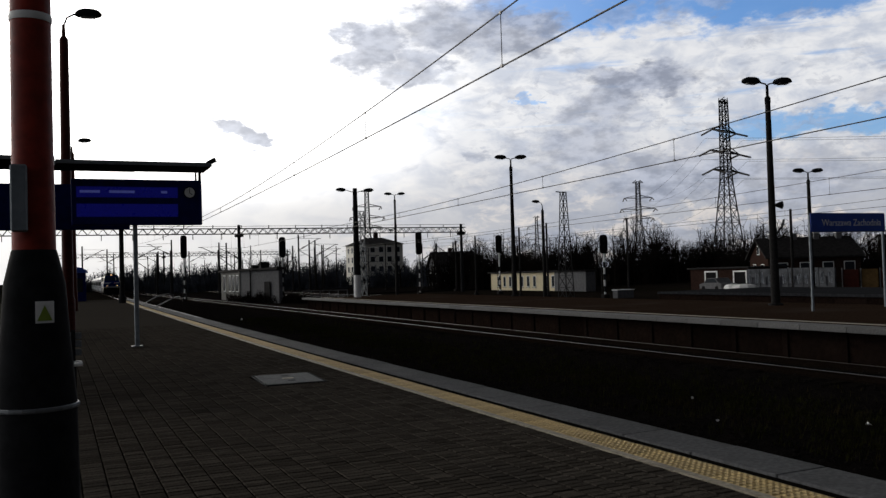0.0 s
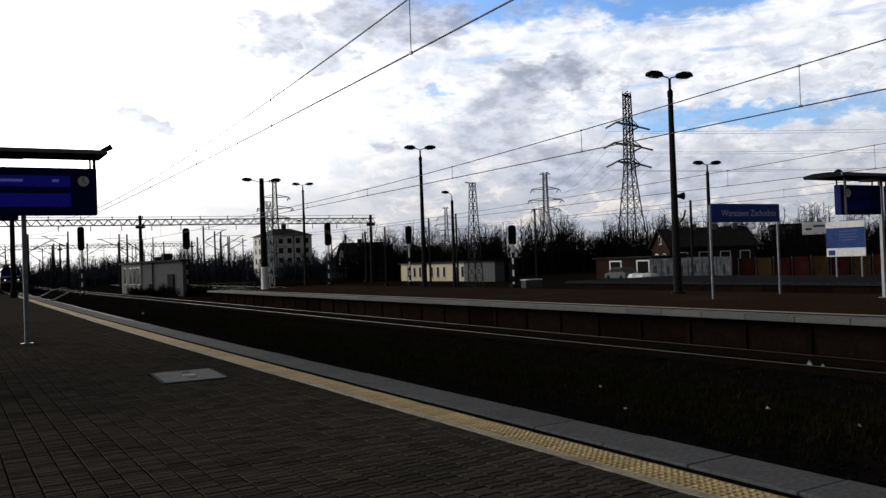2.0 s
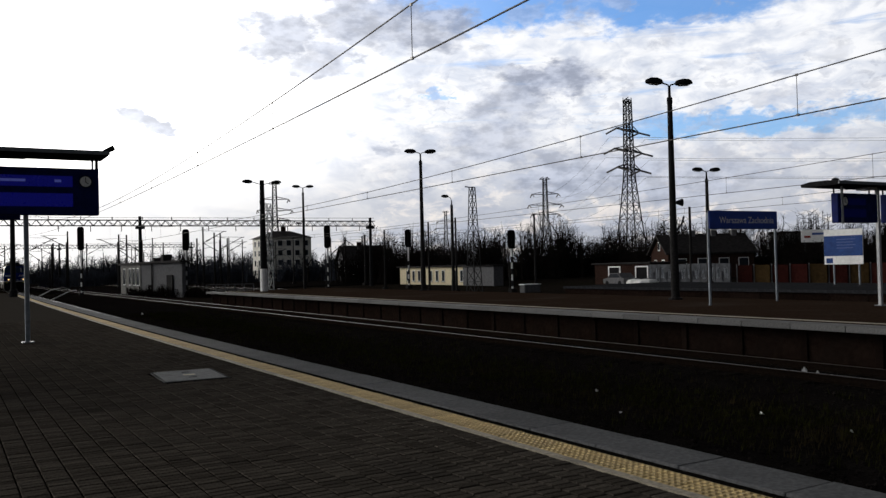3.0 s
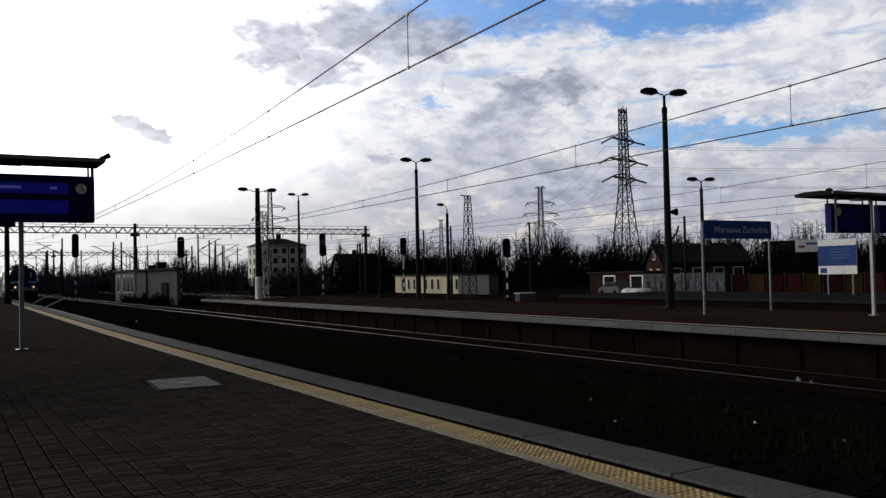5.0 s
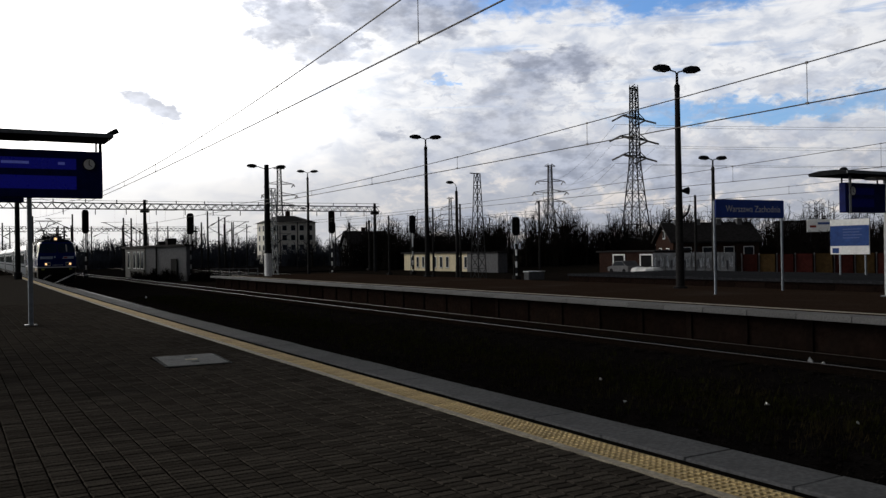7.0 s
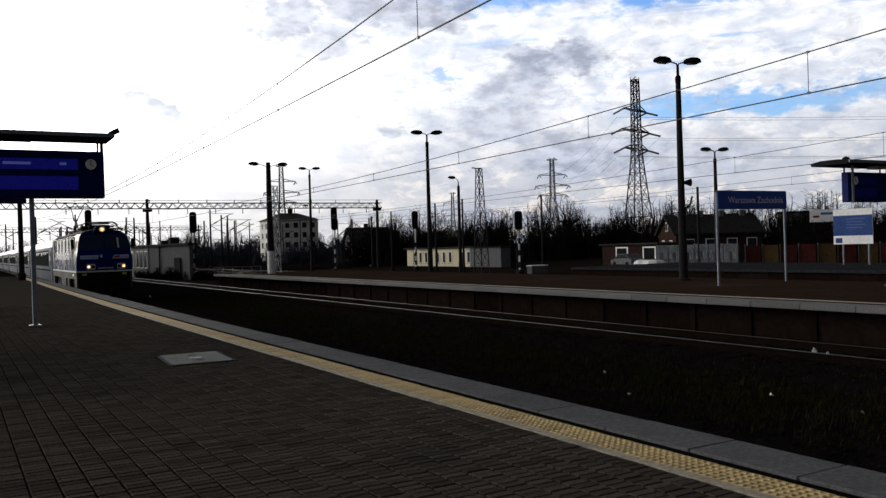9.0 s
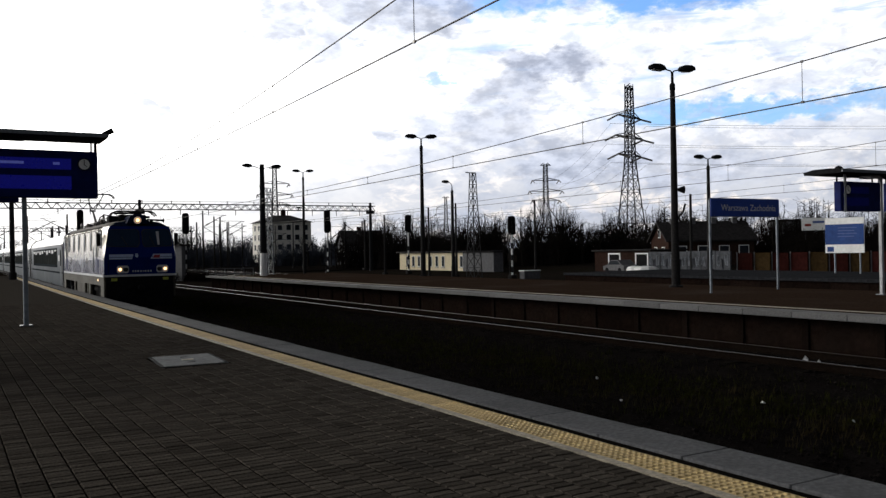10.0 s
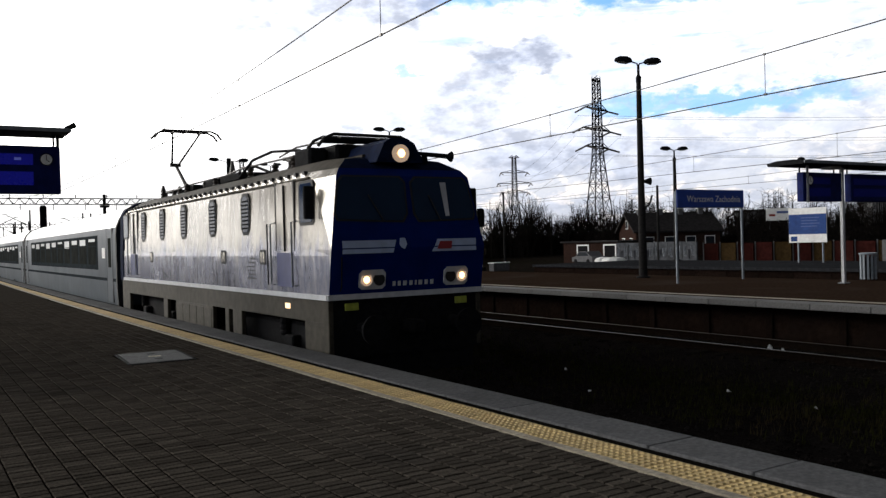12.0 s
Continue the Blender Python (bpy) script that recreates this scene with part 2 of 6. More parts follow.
def island_random(m):
    """A copy of a paver material whose tone varies from piece to piece of one mesh."""
    c = m.copy()
    c.name = "pavers"
    tree = c.node_tree
    for n in list(tree.nodes):
        if n.type == "OBJECT_INFO":
            geo = tree.nodes.new("ShaderNodeNewGeometry")
            for ln in list(n.outputs["Random"].links):
                to = ln.to_socket
                tree.links.remove(ln)
                tree.links.new(geo.outputs["Random Per Island"], to)
    return c


PAVERS = island_random(PAVER)


# ---- building helpers ----
class Shape:
    """Collects plain geometry, then becomes one mesh."""

    def __init__(self):
        self.v, self.f = [], []

    def add(self, verts, faces):
        n = len(self.v)
        self.v.extend(tuple(p) for p in verts)
        self.f.extend(tuple(i + n for i in f) for f in faces)
        return self

    def box(self, x0, x1, y0, y1, z0, z1, c=0.0):
        if c:
            pts = []
            for sx in (0, 1):
                for sy in (0, 1):
                    for sz in (0, 1):
                        px, py, pz = (x0, x1)[sx], (y0, y1)[sy], (z0, z1)[sz]
                        ix, iy, iz = px + (c, -c)[sx], py + (c, -c)[sy], pz + (c, -c)[sz]
                        pts += [(px, iy, iz), (ix, py, iz), (ix, iy, pz)]
            bm = bmesh.new()
            for p in pts:
                bm.verts.new(p)
            bmesh.ops.convex_hull(bm, input=bm.verts)
            bm.verts.index_update()
            self.add([v.co for v in bm.verts], [[v.index for v in f.verts] for f in bm.faces])
            bm.free()
            return self
        return self.add([(x, y, z) for z in (z0, z1) for y in (y0, y1) for x in (x0, x1)],
                        [(0, 2, 3, 1), (4, 5, 7, 6), (0, 1, 5, 4), (2, 6, 7, 3), (0, 4, 6, 2), (1, 3, 7, 5)])

    def tube(self, p, q, r0, r1=None, n=8, caps=True):
        p, q = Vector(p), Vector(q)
        r1 = r0 if r1 is None else r1
        d = (q - p).normalized()
        u = d.cross(Vector((0, 0, 1)) if abs(d.z) < 0.9 else Vector((1, 0, 0))).normalized()
        w = d.cross(u)
        ring = [(math.cos(2 * math.pi * (i + 0.5) / n), math.sin(2 * math.pi * (i + 0.5) / n)) for i in range(n)]
        vs = [p + r0 * (a * u + b * w) for a, b in ring] + [q + r1 * (a * u + b * w) for a, b in ring]
        fs = [(i, n + i, n + (i + 1) % n, (i + 1) % n) for i in range(n)]
        if caps:
            fs += [tuple(range(n)), tuple(range(2 * n - 1, n - 1, -1))]
        return self.add(vs, fs)

    def path(self, pts, r, n=6):
        """A round bar bent along points."""
        pts = [Vector(p) for p in pts]
        vs, fs = [], []
        for i, p in enumerate(pts):
            d = (pts[min(i + 1, len(pts) - 1)] - pts[max(i - 1, 0)]).normalized()
            u = d.cross(Vector((0, 0, 1)) if abs(d.z) < 0.95 else Vector((1, 0, 0))).normalized()
            w = d.cross(u)
            vs += [p + r * (math.cos(2 * math.pi * j / n) * u + math.sin(2 * math.pi * j / n) * w) for j in range(n)]
            if i:
                fs += [((i - 1) * n + j, (i - 1) * n + (j + 1) % n, i * n + (j + 1) % n, i * n + j) for j in range(n)]
        fs += [tuple(range(n)), tuple(range(len(vs) - 1, len(vs) - n - 1, -1))]
        return self.add(vs, fs)

    def lathe(self, profile, n=14, at=(0, 0, 0)):
        """profile: (radius, height) from below."""
        vs, fs = [], []
        for r, z in profile:
            vs += [(at[0] + r * math.cos(2 * math.pi * i / n), at[1] + r * math.sin(2 * math.pi * i / n), at[2] + z) for i in range(n)]
        for k in range(len(profile) - 1):
            fs += [(k * n + i, k * n + (i + 1) % n, (k + 1) * n + (i + 1) % n, (k + 1) * n + i) for i in range(n)]
        fs += [tuple(range(n - 1, -1, -1)), tuple(range((len(profile) - 1) * n, len(profile) * n))]
        return self.add(vs, fs)

    def prism(self, pts, a, b, axis="y"):
        """A polygon (two coordinates a point) drawn out from a to b along an axis."""
        def at(p, t):
            return {"x": (t, p[0], p[1]), "y": (p[0], t, p[1]), "z": (p[0], p[1], t)}[axis]
        n = len(pts)
        return self.add([at(p, a) for p in pts] + [at(p, b) for p in pts],
                        [tuple(range(n)), tuple(range(2 * n - 1, n - 1, -1))] + [(i, n + i, n + (i + 1) % n, (i + 1) % n) for i in range(n)])

    def mesh(self, name, mat, smooth=False):
        me = bpy.data.meshes.new(name)
        me.from_pydata(self.v, [], self.f)
        bm = bmesh.new()
        bm.from_mesh(me)
        bmesh.ops.recalc_face_normals(bm, faces=bm.faces)
        bm.to_mesh(me)
        bm.free()
        me.materials.append(mat)
        if smooth:
            me.polygons.foreach_set("use_smooth", [True] * len(me.polygons))
            me.set_sharp_from_angle(angle=radians(40))
        return me


def part(name, shape, mat, parent, label="", smooth=False, m=None):
    ob = new(name, shape.mesh(name, mat, smooth) if isinstance(shape, Shape) else shape)
    ob.parent = parent
    if m is not None:
        ob.matrix_basis = m
    return tagged(ob, label)


def thing(name, m, label, category, group=""):
    ob = new(name)
    ob.matrix_basis = m
    ob.empty_display_size = 0.2
    return tagged(ob, label, category, group)


def setting(name, shape, mat, label="", category="", smooth=False):
    return tagged(new(name, shape.mesh(name, mat, smooth)), label, category, "", "structure")


def words(text, size, mat, parent, m, name="lettering"):
    cu = bpy.data.curves.new(name, "FONT")
    cu.body, cu.size, cu.extrude, cu.align_x, cu.align_y = text, size, 0.003, "CENTER", "CENTER"
    tmp = new(name, cu)
    me = bpy.data.meshes.new_from_object(tmp.evaluated_get(bpy.context.evaluated_depsgraph_get()))
    bpy.data.objects.remove(tmp)
    me.materials.append(mat)
    return part(name, me, mat, parent, "white station name lettering", m=m)


def bend(y):
    """Sideways drift of the line, which curves gently away."""
    d = max(y - 10.0, 0.0)
    return 0.00018 * d * d if d < 50 else 0.45 + 0.018 * (d - 50)


TRACK, TRACK2, EDGE = 7.3, 16.25, 5.60
RAIL_Z = -0.75
rnd = random.Random(7)


# ---- ground ----
s = Shape()
s.add([(-2500, -2500, -1.15), (2500, -2500, -1.15), (2500, 2500, -1.15), (-2500, 2500, -1.15)], [(0, 1, 2, 3)])
setting("ground", s, EARTH, "dark bare earth of the railway land", "ground")


def strip(name, x0, x1, y0, y1, z0, z1, mat, label, category, follow=True, stepy=4.0):
    """A long slab that follows the bend of the line."""
    s = Shape()
    n = max(int((y1 - y0) / stepy), 1)
    vs, fs = [], []
    for i in range(n + 1):
        y = y0 + (y1 - y0) * i / n
        d = bend(y) if follow else 0.0
        vs += [(x0 + d, y, z0), (x1 + d, y, z0), (x1 + d, y, z1), (x0 + d, y, z1)]
        if i:
            k = 4 * i
            fs += [(k - 4 + j, k - 4 + (j + 1) % 4, k + (j + 1) % 4, k + j) for j in range(4)]
    fs += [(3, 2, 1, 0), (4 * n, 4 * n + 1, 4 * n + 2, 4 * n + 3)]
    s.add(vs, fs)
    return setting(name, s, mat, label, category)


# rough ballast bed: one uneven sheet under both lines, with weeds between
def bed(name, xs, y0, y1, dy, height, mat, label):
    vs, fs = [], []
    ny = int((y1 - y0) / dy)
    for j in range(ny + 1):
        y = y0 + j * dy
        for x in xs:
            vs.append((x + bend(y), y, height(x) + 0.05 * noise.noise(Vector((x * 2.1, y * 2.1, 0))) + 0.03 * noise.noise(Vector((x * 7, y * 7, 3)))))
    n = len(xs)
    for j in range(ny):
        for i in range(n - 1):
            fs.append((j * n + i, j * n + i + 1, (j + 1) * n + i + 1, (j + 1) * n + i))
    s = Shape()
    s.add(vs, fs)
    return setting(name, s, mat, label, "ballast")


def bed_height(x):
    d = min(abs(x - TRACK), abs(x - TRACK2))
    return -0.93 - 0.10 * max(0.0, min((d - 1.6) / 1.2, 1.0))


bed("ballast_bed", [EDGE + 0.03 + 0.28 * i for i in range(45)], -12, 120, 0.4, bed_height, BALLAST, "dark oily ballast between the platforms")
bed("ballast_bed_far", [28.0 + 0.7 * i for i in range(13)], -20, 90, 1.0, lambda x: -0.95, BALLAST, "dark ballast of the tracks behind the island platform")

# ---- near platform ----
strip("platform", -14.0, 4.52, -14, 92, -1.1, -0.012, JOINT, "platform base under small dark pavers", "platform")
strip("platform_strip", 4.955, 5.06, -14, 92, -1.1, -0.006, JOINT, "dark strip behind the platform kerb", "platform")
strip("platform_edge_bed", 4.52, 4.955, -14, 92, -1.1, -0.02, JOINT, "bed under the tactile strip", "platform")
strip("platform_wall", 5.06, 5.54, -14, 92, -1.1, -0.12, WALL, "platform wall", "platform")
strip("platform_line", 4.53, 4.615, -14, 92, -0.05, 0.002, PALE, "worn pale line beside the tactile strip", "line")
strip("platform_far_paving", -14.0, 4.52, 34, 92, -0.05, -0.001, ASPHALT, "dark paving of the platform farther on", "platform")

# ---- island platform across the tracks ----
ISL = 18.15
strip("island_platform", ISL + 0.55, 27.9, -60, 66, -1.1, 0.0, FARPAVE, "brownish paved island platform", "platform", False)
strip("island_line", ISL + 1.0, ISL + 1.28, -60, 66, -0.05, 0.004, PALE, "yellowish worn safety line", "line", False)
strip("third_platform", 36.5, 46.0, -60, 46, -1.1, 0.0, THIRD, "grey concrete platform farther across", "platform", False)


def rails(name, x, y0, y1, follow=True):
    """Two rails with head, web and foot."""
    for dx in (-0.7525, 0.7525):
        for nm, prof, mat in (("rail", [(-0.075, -0.17), (0.075, -0.17), (0.075, -0.155), (0.012, -0.13), (0.012, -0.04), (0.036, -0.035), (0.036, -0.006), (-0.036, -0.006), (-0.036, -0.035), (-0.012, -0.04), (-0.012, -0.13), (-0.075, -0.155)], RAILSIDE),
                              ("rail_head", [(-0.034, -0.008), (0.034, -0.008), (0.030, 0.0), (-0.030, 0.0)], RAILTOP)):
            s = Shape()
            n = int((y1 - y0) / 5)
            k = len(prof)
            vs, fs = [], []
            for i in range(n + 1):
                y = y0 + (y1 - y0) * i / n
                b = bend(y) if follow else 0
                vs += [(x + dx + b + p, y, RAIL_Z + q) for p, q in prof]
                if i:
                    fs += [((i - 1) * k + j, (i - 1) * k + (j + 1) % k, i * k + (j + 1) % k, i * k + j) for j in range(k)]
            s.add(vs, fs)
            setting(nm, s, mat, "worn steel rail of the running line", "rail")


for x, f in ((TRACK, True), (TRACK2, False), (29.8, False), (34.3, False)):
    rails("rail", x, -15, 330 if f else 200, f)

# far fields of rail beyond the platform ends
strip("yard_bed", 12.0, 60.0, 120, 420, -1.1, -0.98, BALLAST, "dark ballast of the railway yard", "ballast")


# ---- lamp posts ----
def lamp_head(parent, x, y, z, tilt, name="lamp_head"):
    s = Shape()
    rings = []
    for px, w, top, low in ((0.0, 0.07, 0.05, -0.03), (0.10, 0.15, 0.13, -0.06), (0.30, 0.19, 0.17, -0.07), (0.58, 0.17, 0.15, -0.07), (0.72, 0.12, 0.09, -0.06), (0.78, 0.05, 0.02, -0.03)):
        rings += [(px, -w, low), (px, w, low), (px, w * 1.02, (top + low) / 2), (px, w * 0.62, top), (px, -w * 0.62, top), (px, -w * 1.02, (top + low) / 2)]
    s.add(rings, [(6 * k + j, 6 * k + (j + 1) % 6, 6 * k + 6 + (j + 1) % 6, 6 * k + 6 + j) for k in range(5) for j in range(6)] + [(0, 1, 2, 3, 4, 5), (30, 31, 32, 33, 34, 35)])
    head = part(name, s, BLACKSTEEL, parent, "dark flat street lamp housing", m=pose(x, y, z, 0, -4, tilt))
    g2 = Shape().box(0.18, 0.60, -0.12, 0.12, -0.11, -0.06, 0.02)
    part("lens", g2, MILKY, head, "clouded plastic lens")
    return head


def double_lamp(x, y, z, h, label, turn=0.0, camera_box=False):
    t = thing("street_lamp", pose(x, y, z, 0, 0, turn), label, "lamp", "platform lamps")
    part("pole", Shape().lathe([(0.17, 0), (0.17, 1.4), (0.155, 1.45), (0.10, h - 0.75), (0.06, h - 0.7), (0.05, h - 0.2)], 12), CONCRETE, t, "dark tapered concrete pole", True)
    part("collar", Shape().lathe([(0.11, h - 0.95), (0.115, h - 0.9), (0.115, h - 0.72), (0.07, h - 0.66)], 12), BLACKSTEEL, t)
    for sg in (-1, 1):
        part("arm", Shape().path([(0, 0, h - 0.30), (sg * 0.06, 0, h - 0.17), (sg * 0.34, 0, h - 0.10)], 0.03), BLACKSTEEL, t)
        lamp_head(t, sg * 0.30, 0, h - 0.10, 0 if sg > 0 else 180)
    if camera_box:
        part("loudspeaker", Shape().tube((0.15, 0, 3.98), (0.42, -0.05, 3.98), 0.06, 0.16, 10), BLACKSTEEL, t, "dark horn loudspeaker")
        part("bracket", Shape().path([(0.02, 0, 2.7), (0.4, 0, 3.1), (0.5, 0, 3.4)], 0.04), BLACKSTEEL, t)
    part("base_plate", Shape().lathe([(0.28, 0), (0.28, 0.06), (0.19, 0.09)], 12), CONCRETE, t)
    return t


MILKY = material("lamp_lens", (0.35, 0.35, 0.33), 0.4, 0, 0.15, 5, 1, 0.0)
double_lamp(25.98, 25.57, 0, 9.0, "tall concrete lamp post with two heads and a loudspeaker", -14, True)
double_lamp(27.5, 49.55, 0, 9.25, "tall concrete lamp post with two heads on the island platform", -14)
double_lamp(31.8, 82.0, -1.1, 11.1, "lamp post with two heads past the platform end", -14)
double_lamp(45.2, 41.3, 0, 7.75, "slim lamp post with two small heads on the far platform", -14)


def single_lamp(x, y, z, h, label, side=1, turn=0.0, mat=None, reach=0.75):
    t = thing("street_lamp", pose(x, y, z, 0, 0, turn), label, "lamp", "platform lamps")
    part("pole", Shape().lathe([(0.20, 0), (0.20, 1.2), (0.17, 1.3), (0.13, h - 0.8), (0.06, h - 0.7), (0.045, h - 0.35)], 12), mat or CONCRETE, t, "", True)
    part("arm", Shape().path([(0, 0, h - 0.4), (side * 0.10, 0, h - 0.12), (side * 0.3, 0, h), (side * reach * 0.6, 0, h + 0.01)], 0.03), BLACKSTEEL, t)
    lamp_head(t, side * reach * 0.45, 0, h + 0.01, 0 if side > 0 else 180)
    return t


single_lamp(0.29, 28.65, 0, 10.05, "tall reddish steel lamp post on the platform", 1, 0, DARKRED, 0.75)
single_lamp(1.0, 58.0, 0, 10.6, "tall steel lamp post farther along the platform", 1, 0, DARKRED, 0.8)
single_lamp(42.46, 70.57, -1.1, 9.25, "dark lamp post with one head beside the tracks", -1)
single_lamp(48.0, 124.0, -1.1, 9.6, "far dark lamp post with one head", -1)

# plain post on the platform, farther along
t = thing("platform_post", pose(4.59 + 0.3, 74.5, 0), "dark thick steel post near the platform edge", "post")
part("shaft", Shape().lathe([(0.30, 0), (0.30, 0.5), (0.2, 0.6), (0.17, 6.5)], 12), BLACKSTEEL, t)
part("cap", Shape().lathe([(0.2, 6.5), (0.2, 6.6), (0.02, 6.68)], 12), BLACKSTEEL, t)

# ---- the big red post by the camera ----
t = thing("red_mast", pose(-0.185, 6.2, 0), "red painted steel mast on a dark tapered plinth", "mast")
part("shaft", Shape().lathe([(0.135, 1.9), (0.128, 2.6), (0.122, 6.8)], 20), REDPAINT, t, "red painted round shaft", True)
part("plinth", Shape().lathe([(0.26, 0.0), (0.25, 0.9), (0.205, 1.45), (0.19, 1.68), (0.14, 1.90), (0.12, 1.93)], 20), BLACKSTEEL, t, "dark steel plinth", True)
part("band", Shape().lathe([(0.131, 3.43), (0.134, 3.44), (0.134, 3.47), (0.131, 3.48)], 20), WHITE, t, "thin pale clamp band", True)
part("band", Shape().lathe([(0.262, 0.86), (0.266, 0.87), (0.266, 0.885), (0.262, 0.89)], 20), GALV, t, "thin steel band")
part("junction_box", Shape().box(-0.13, -0.03, -0.24, -0.12, 2.02, 2.45, 0.01), POSTGREY, t, "grey junction box")
stk = part("warning_sticker", Shape().box(-0.055, 0.055, -0.237, -0.231, 1.43, 1.57), WHITE, t, "white sticker with a yellow-green triangle", m=pose(0.04, 0, 0, 0, 0, 5))
part("triangle", Shape().prism([(-0.045, 1.445), (0.045, 1.445), (0.0, 1.545)], -0.242, -0.238), material("sticker_green", (0.22, 0.30, 0.03), 0.5, 0, 0.1, 8, 2, 0), stk)
for k in range(4):
    a = 0.785 + k * 1.571
    part("bolt", Shape().tube((0.2 * math.cos(a), 0.2 * math.sin(a), 0.93), (0.235 * math.cos(a), 0.235 * math.sin(a), 0.93), 0.015), GALV, t)


# ---- display boards under small canopies ----
def display(x, y, z, boards, canopy, zc, posts, label, zb0, zb1, clock=True, lit=True, post_top=None, post_mat=None, clock_left=False, finial=True, hang=(1,)):
    t = thing("display_board", pose(x, y, z), label, "display board")
    part("canopy", Shape().prism([(-0.62, zc - 0.03), (0.62, zc - 0.03), (0.66, zc + 0.06), (0.3, zc + 0.12), (-0.3, zc + 0.12), (-0.66, zc + 0.06)], canopy[0], canopy[1], "x"), BLACKSTEEL, t, "thin dark canopy with a rounded gutter")
    part("canopy_trim", Shape().box(canopy[0] - 0.02, canopy[1] + 0.02, -0.70, -0.66, zc - 0.02, zc + 0.08, 0.008), GALV, t, "grey gutter edge")
    if finial:
        part("end_finial", Shape().tube((canopy[1] - 0.1, -0.62, zc + 0.06), (canopy[1] + 0.12, -0.7, zc + 0.17), 0.06, 0.07), BLACKSTEEL, t)
    for px in posts:
        part("post", Shape().box(px - 0.055, px + 0.055, -0.055, 0.055, 0, post_top or zc - 0.03, 0.012), post_mat or POSTGREY, t, "grey steel post")
        part("foot", Shape().box(px - 0.14, px + 0.14, -0.14, 0.14, 0, 0.03, 0.008), GALV, t)
    for x0, x1 in boards:
        c = part("casing", Shape().box(x0, x1, -0.20, 0.04, zb0, zb1, 0.02), BLUEDARK, t, "dark blue casing")
        h = zb1 - zb0
        xe = x1 - (0.62 if clock else 0.15)
        if lit:
            for k, (a, b) in enumerate(((0.60, 0.83), (0.18, 0.46))):
                p = part("screen", Shape().box(x0 + 0.12, xe, -0.208, -0.2, zb0 + h * a, zb0 + h * b), LEDDIM if lit == "dim" else LED, c, "dim glowing blue display line")
                if k or lit == "dim":
                    continue
                for j in range(3):
                    xa = x0 + 0.2 + (xe - x0 - 0.4) * (0, 0.32, 0.9)[j]
                    xb = x0 + 0.2 + (xe - x0 - 0.4) * (0.22, 0.6, 0.97)[j]
                    zz = zb0 + h * (a * 0.45 + b * 0.55)
                    part("text_bar", Shape().box(xa, xb, -0.212, -0.208, zz - 0.035, zz + 0.03), LEDTEXT, c)
        if clock and (x0, x1) == boards[0]:
            zc2, xc = zb0 + h * 0.72, (x0 + 0.3 if clock_left else x1 - 0.32)
            part("clock_face", Shape().tube((xc, -0.235, zc2), (xc, -0.2, zc2), 0.135, 0.135, 24), WHITE, c, "round white clock face")
            part("clock_rim", Shape().add(*ring_xz(xc, zc2, 0.132, 0.155, -0.24, -0.2, 24)), BLACKSTEEL, c)
            part("clock_hand", Shape().box(xc - 0.008, xc + 0.008, -0.241, -0.237, zc2 - 0.02, zc2 + 0.11), BLACKSTEEL, c)
            part("clock_hand", Shape().prism([(xc, zc2), (xc + 0.07, zc2 - 0.05), (xc + 0.06, zc2 - 0.065), (xc - 0.01, zc2 - 0.01)], -0.241, -0.237), BLACKSTEEL, c)
        for hx in [(x0 + 0.1, x1 - 0.12)[i] for i in hang]:
            part("hanger", Shape().tube((hx, 0, zb1 - 0.01), (hx, 0, zc - 0.02), 0.025), BLACKSTEEL, t)
    if hang:
        part("end_post", Shape().box(boards[-1][1] - 0.05, boards[-1][1] + 0.01, -0.06, 0.06, zb1 - 0.01, zc - 0.02), BLACKSTEEL, t)
    return t


def ring_xz(x, z, r0, r1, ya, yb, n):
    vs, fs = [], []
    for i in range(n):
        c, s2 = math.cos(2 * math.pi * i / n), math.sin(2 * math.pi * i / n)
        vs += [(x + r0 * c, ya, z + r0 * s2), (x + r1 * c, ya, z + r1 * s2), (x + r1 * c, yb, z + r1 * s2), (x + r0 * c, yb, z + r0 * s2)]
        k, j = 4 * i, 4 * ((i + 1) % n)
        fs += [(k, k + 1, j + 1, j), (k + 1, k + 2, j + 2, j + 1), (k + 2, k + 3, j + 3, j + 2), (k + 3, k, j, j + 3)]
    return vs, fs


display(1.85, 23.5, 0, [(-1.52, 1.68)], (-1.85, 1.86), 4.66, [0.0], "blue departure board with a round clock under a thin canopy", 3.15, 4.33, post_top=3.2)
display(-2.75, 23.3, 0, [(-1.7, 1.45)], (-2.2, 2.7), 4.70, [0.0], "second dark blue departure board of the row", 2.98, 4.30, False, False, post_top=3.1, finial=False, hang=(0, 1))
display(-1.0, 26.0, 0, [(-3.2, 2.9)], (-3.6, 3.1), 4.95, [-1.6], "dark blue departure board standing behind another one", 3.18, 4.45, False, False, finial=False, hang=())
t = display(25.98, 16.67, 0, [(-2.3, -0.30), (0.20, 2.9)], (-2.9, 3.4), 3.80, [0.0], "dark blue departure boards under a canopy on the island platform", 2.65, 3.56, True, "dim", hang=(0, 1), post_mat=PALEPOST, clock_left=True)

part("hanger_plate", Shape().box(-2.16, -2.08, -0.24, -0.20, 2.62, 3.80), PALEPOST, t, "pale hanger plate")
part("roof_fitting", Shape().lathe([(0.10, 3.9), (0.13, 3.97), (0.08, 4.03), (0.02, 4.05)], 10, (-2.1, 0, 0)), BLACKSTEEL, t)
part("lamp_strip", Shape().box(-0.95, -0.45, -0.3, 0.1, 3.68, 3.77, 0.01), WHITE, t, "pale lamp under the canopy")

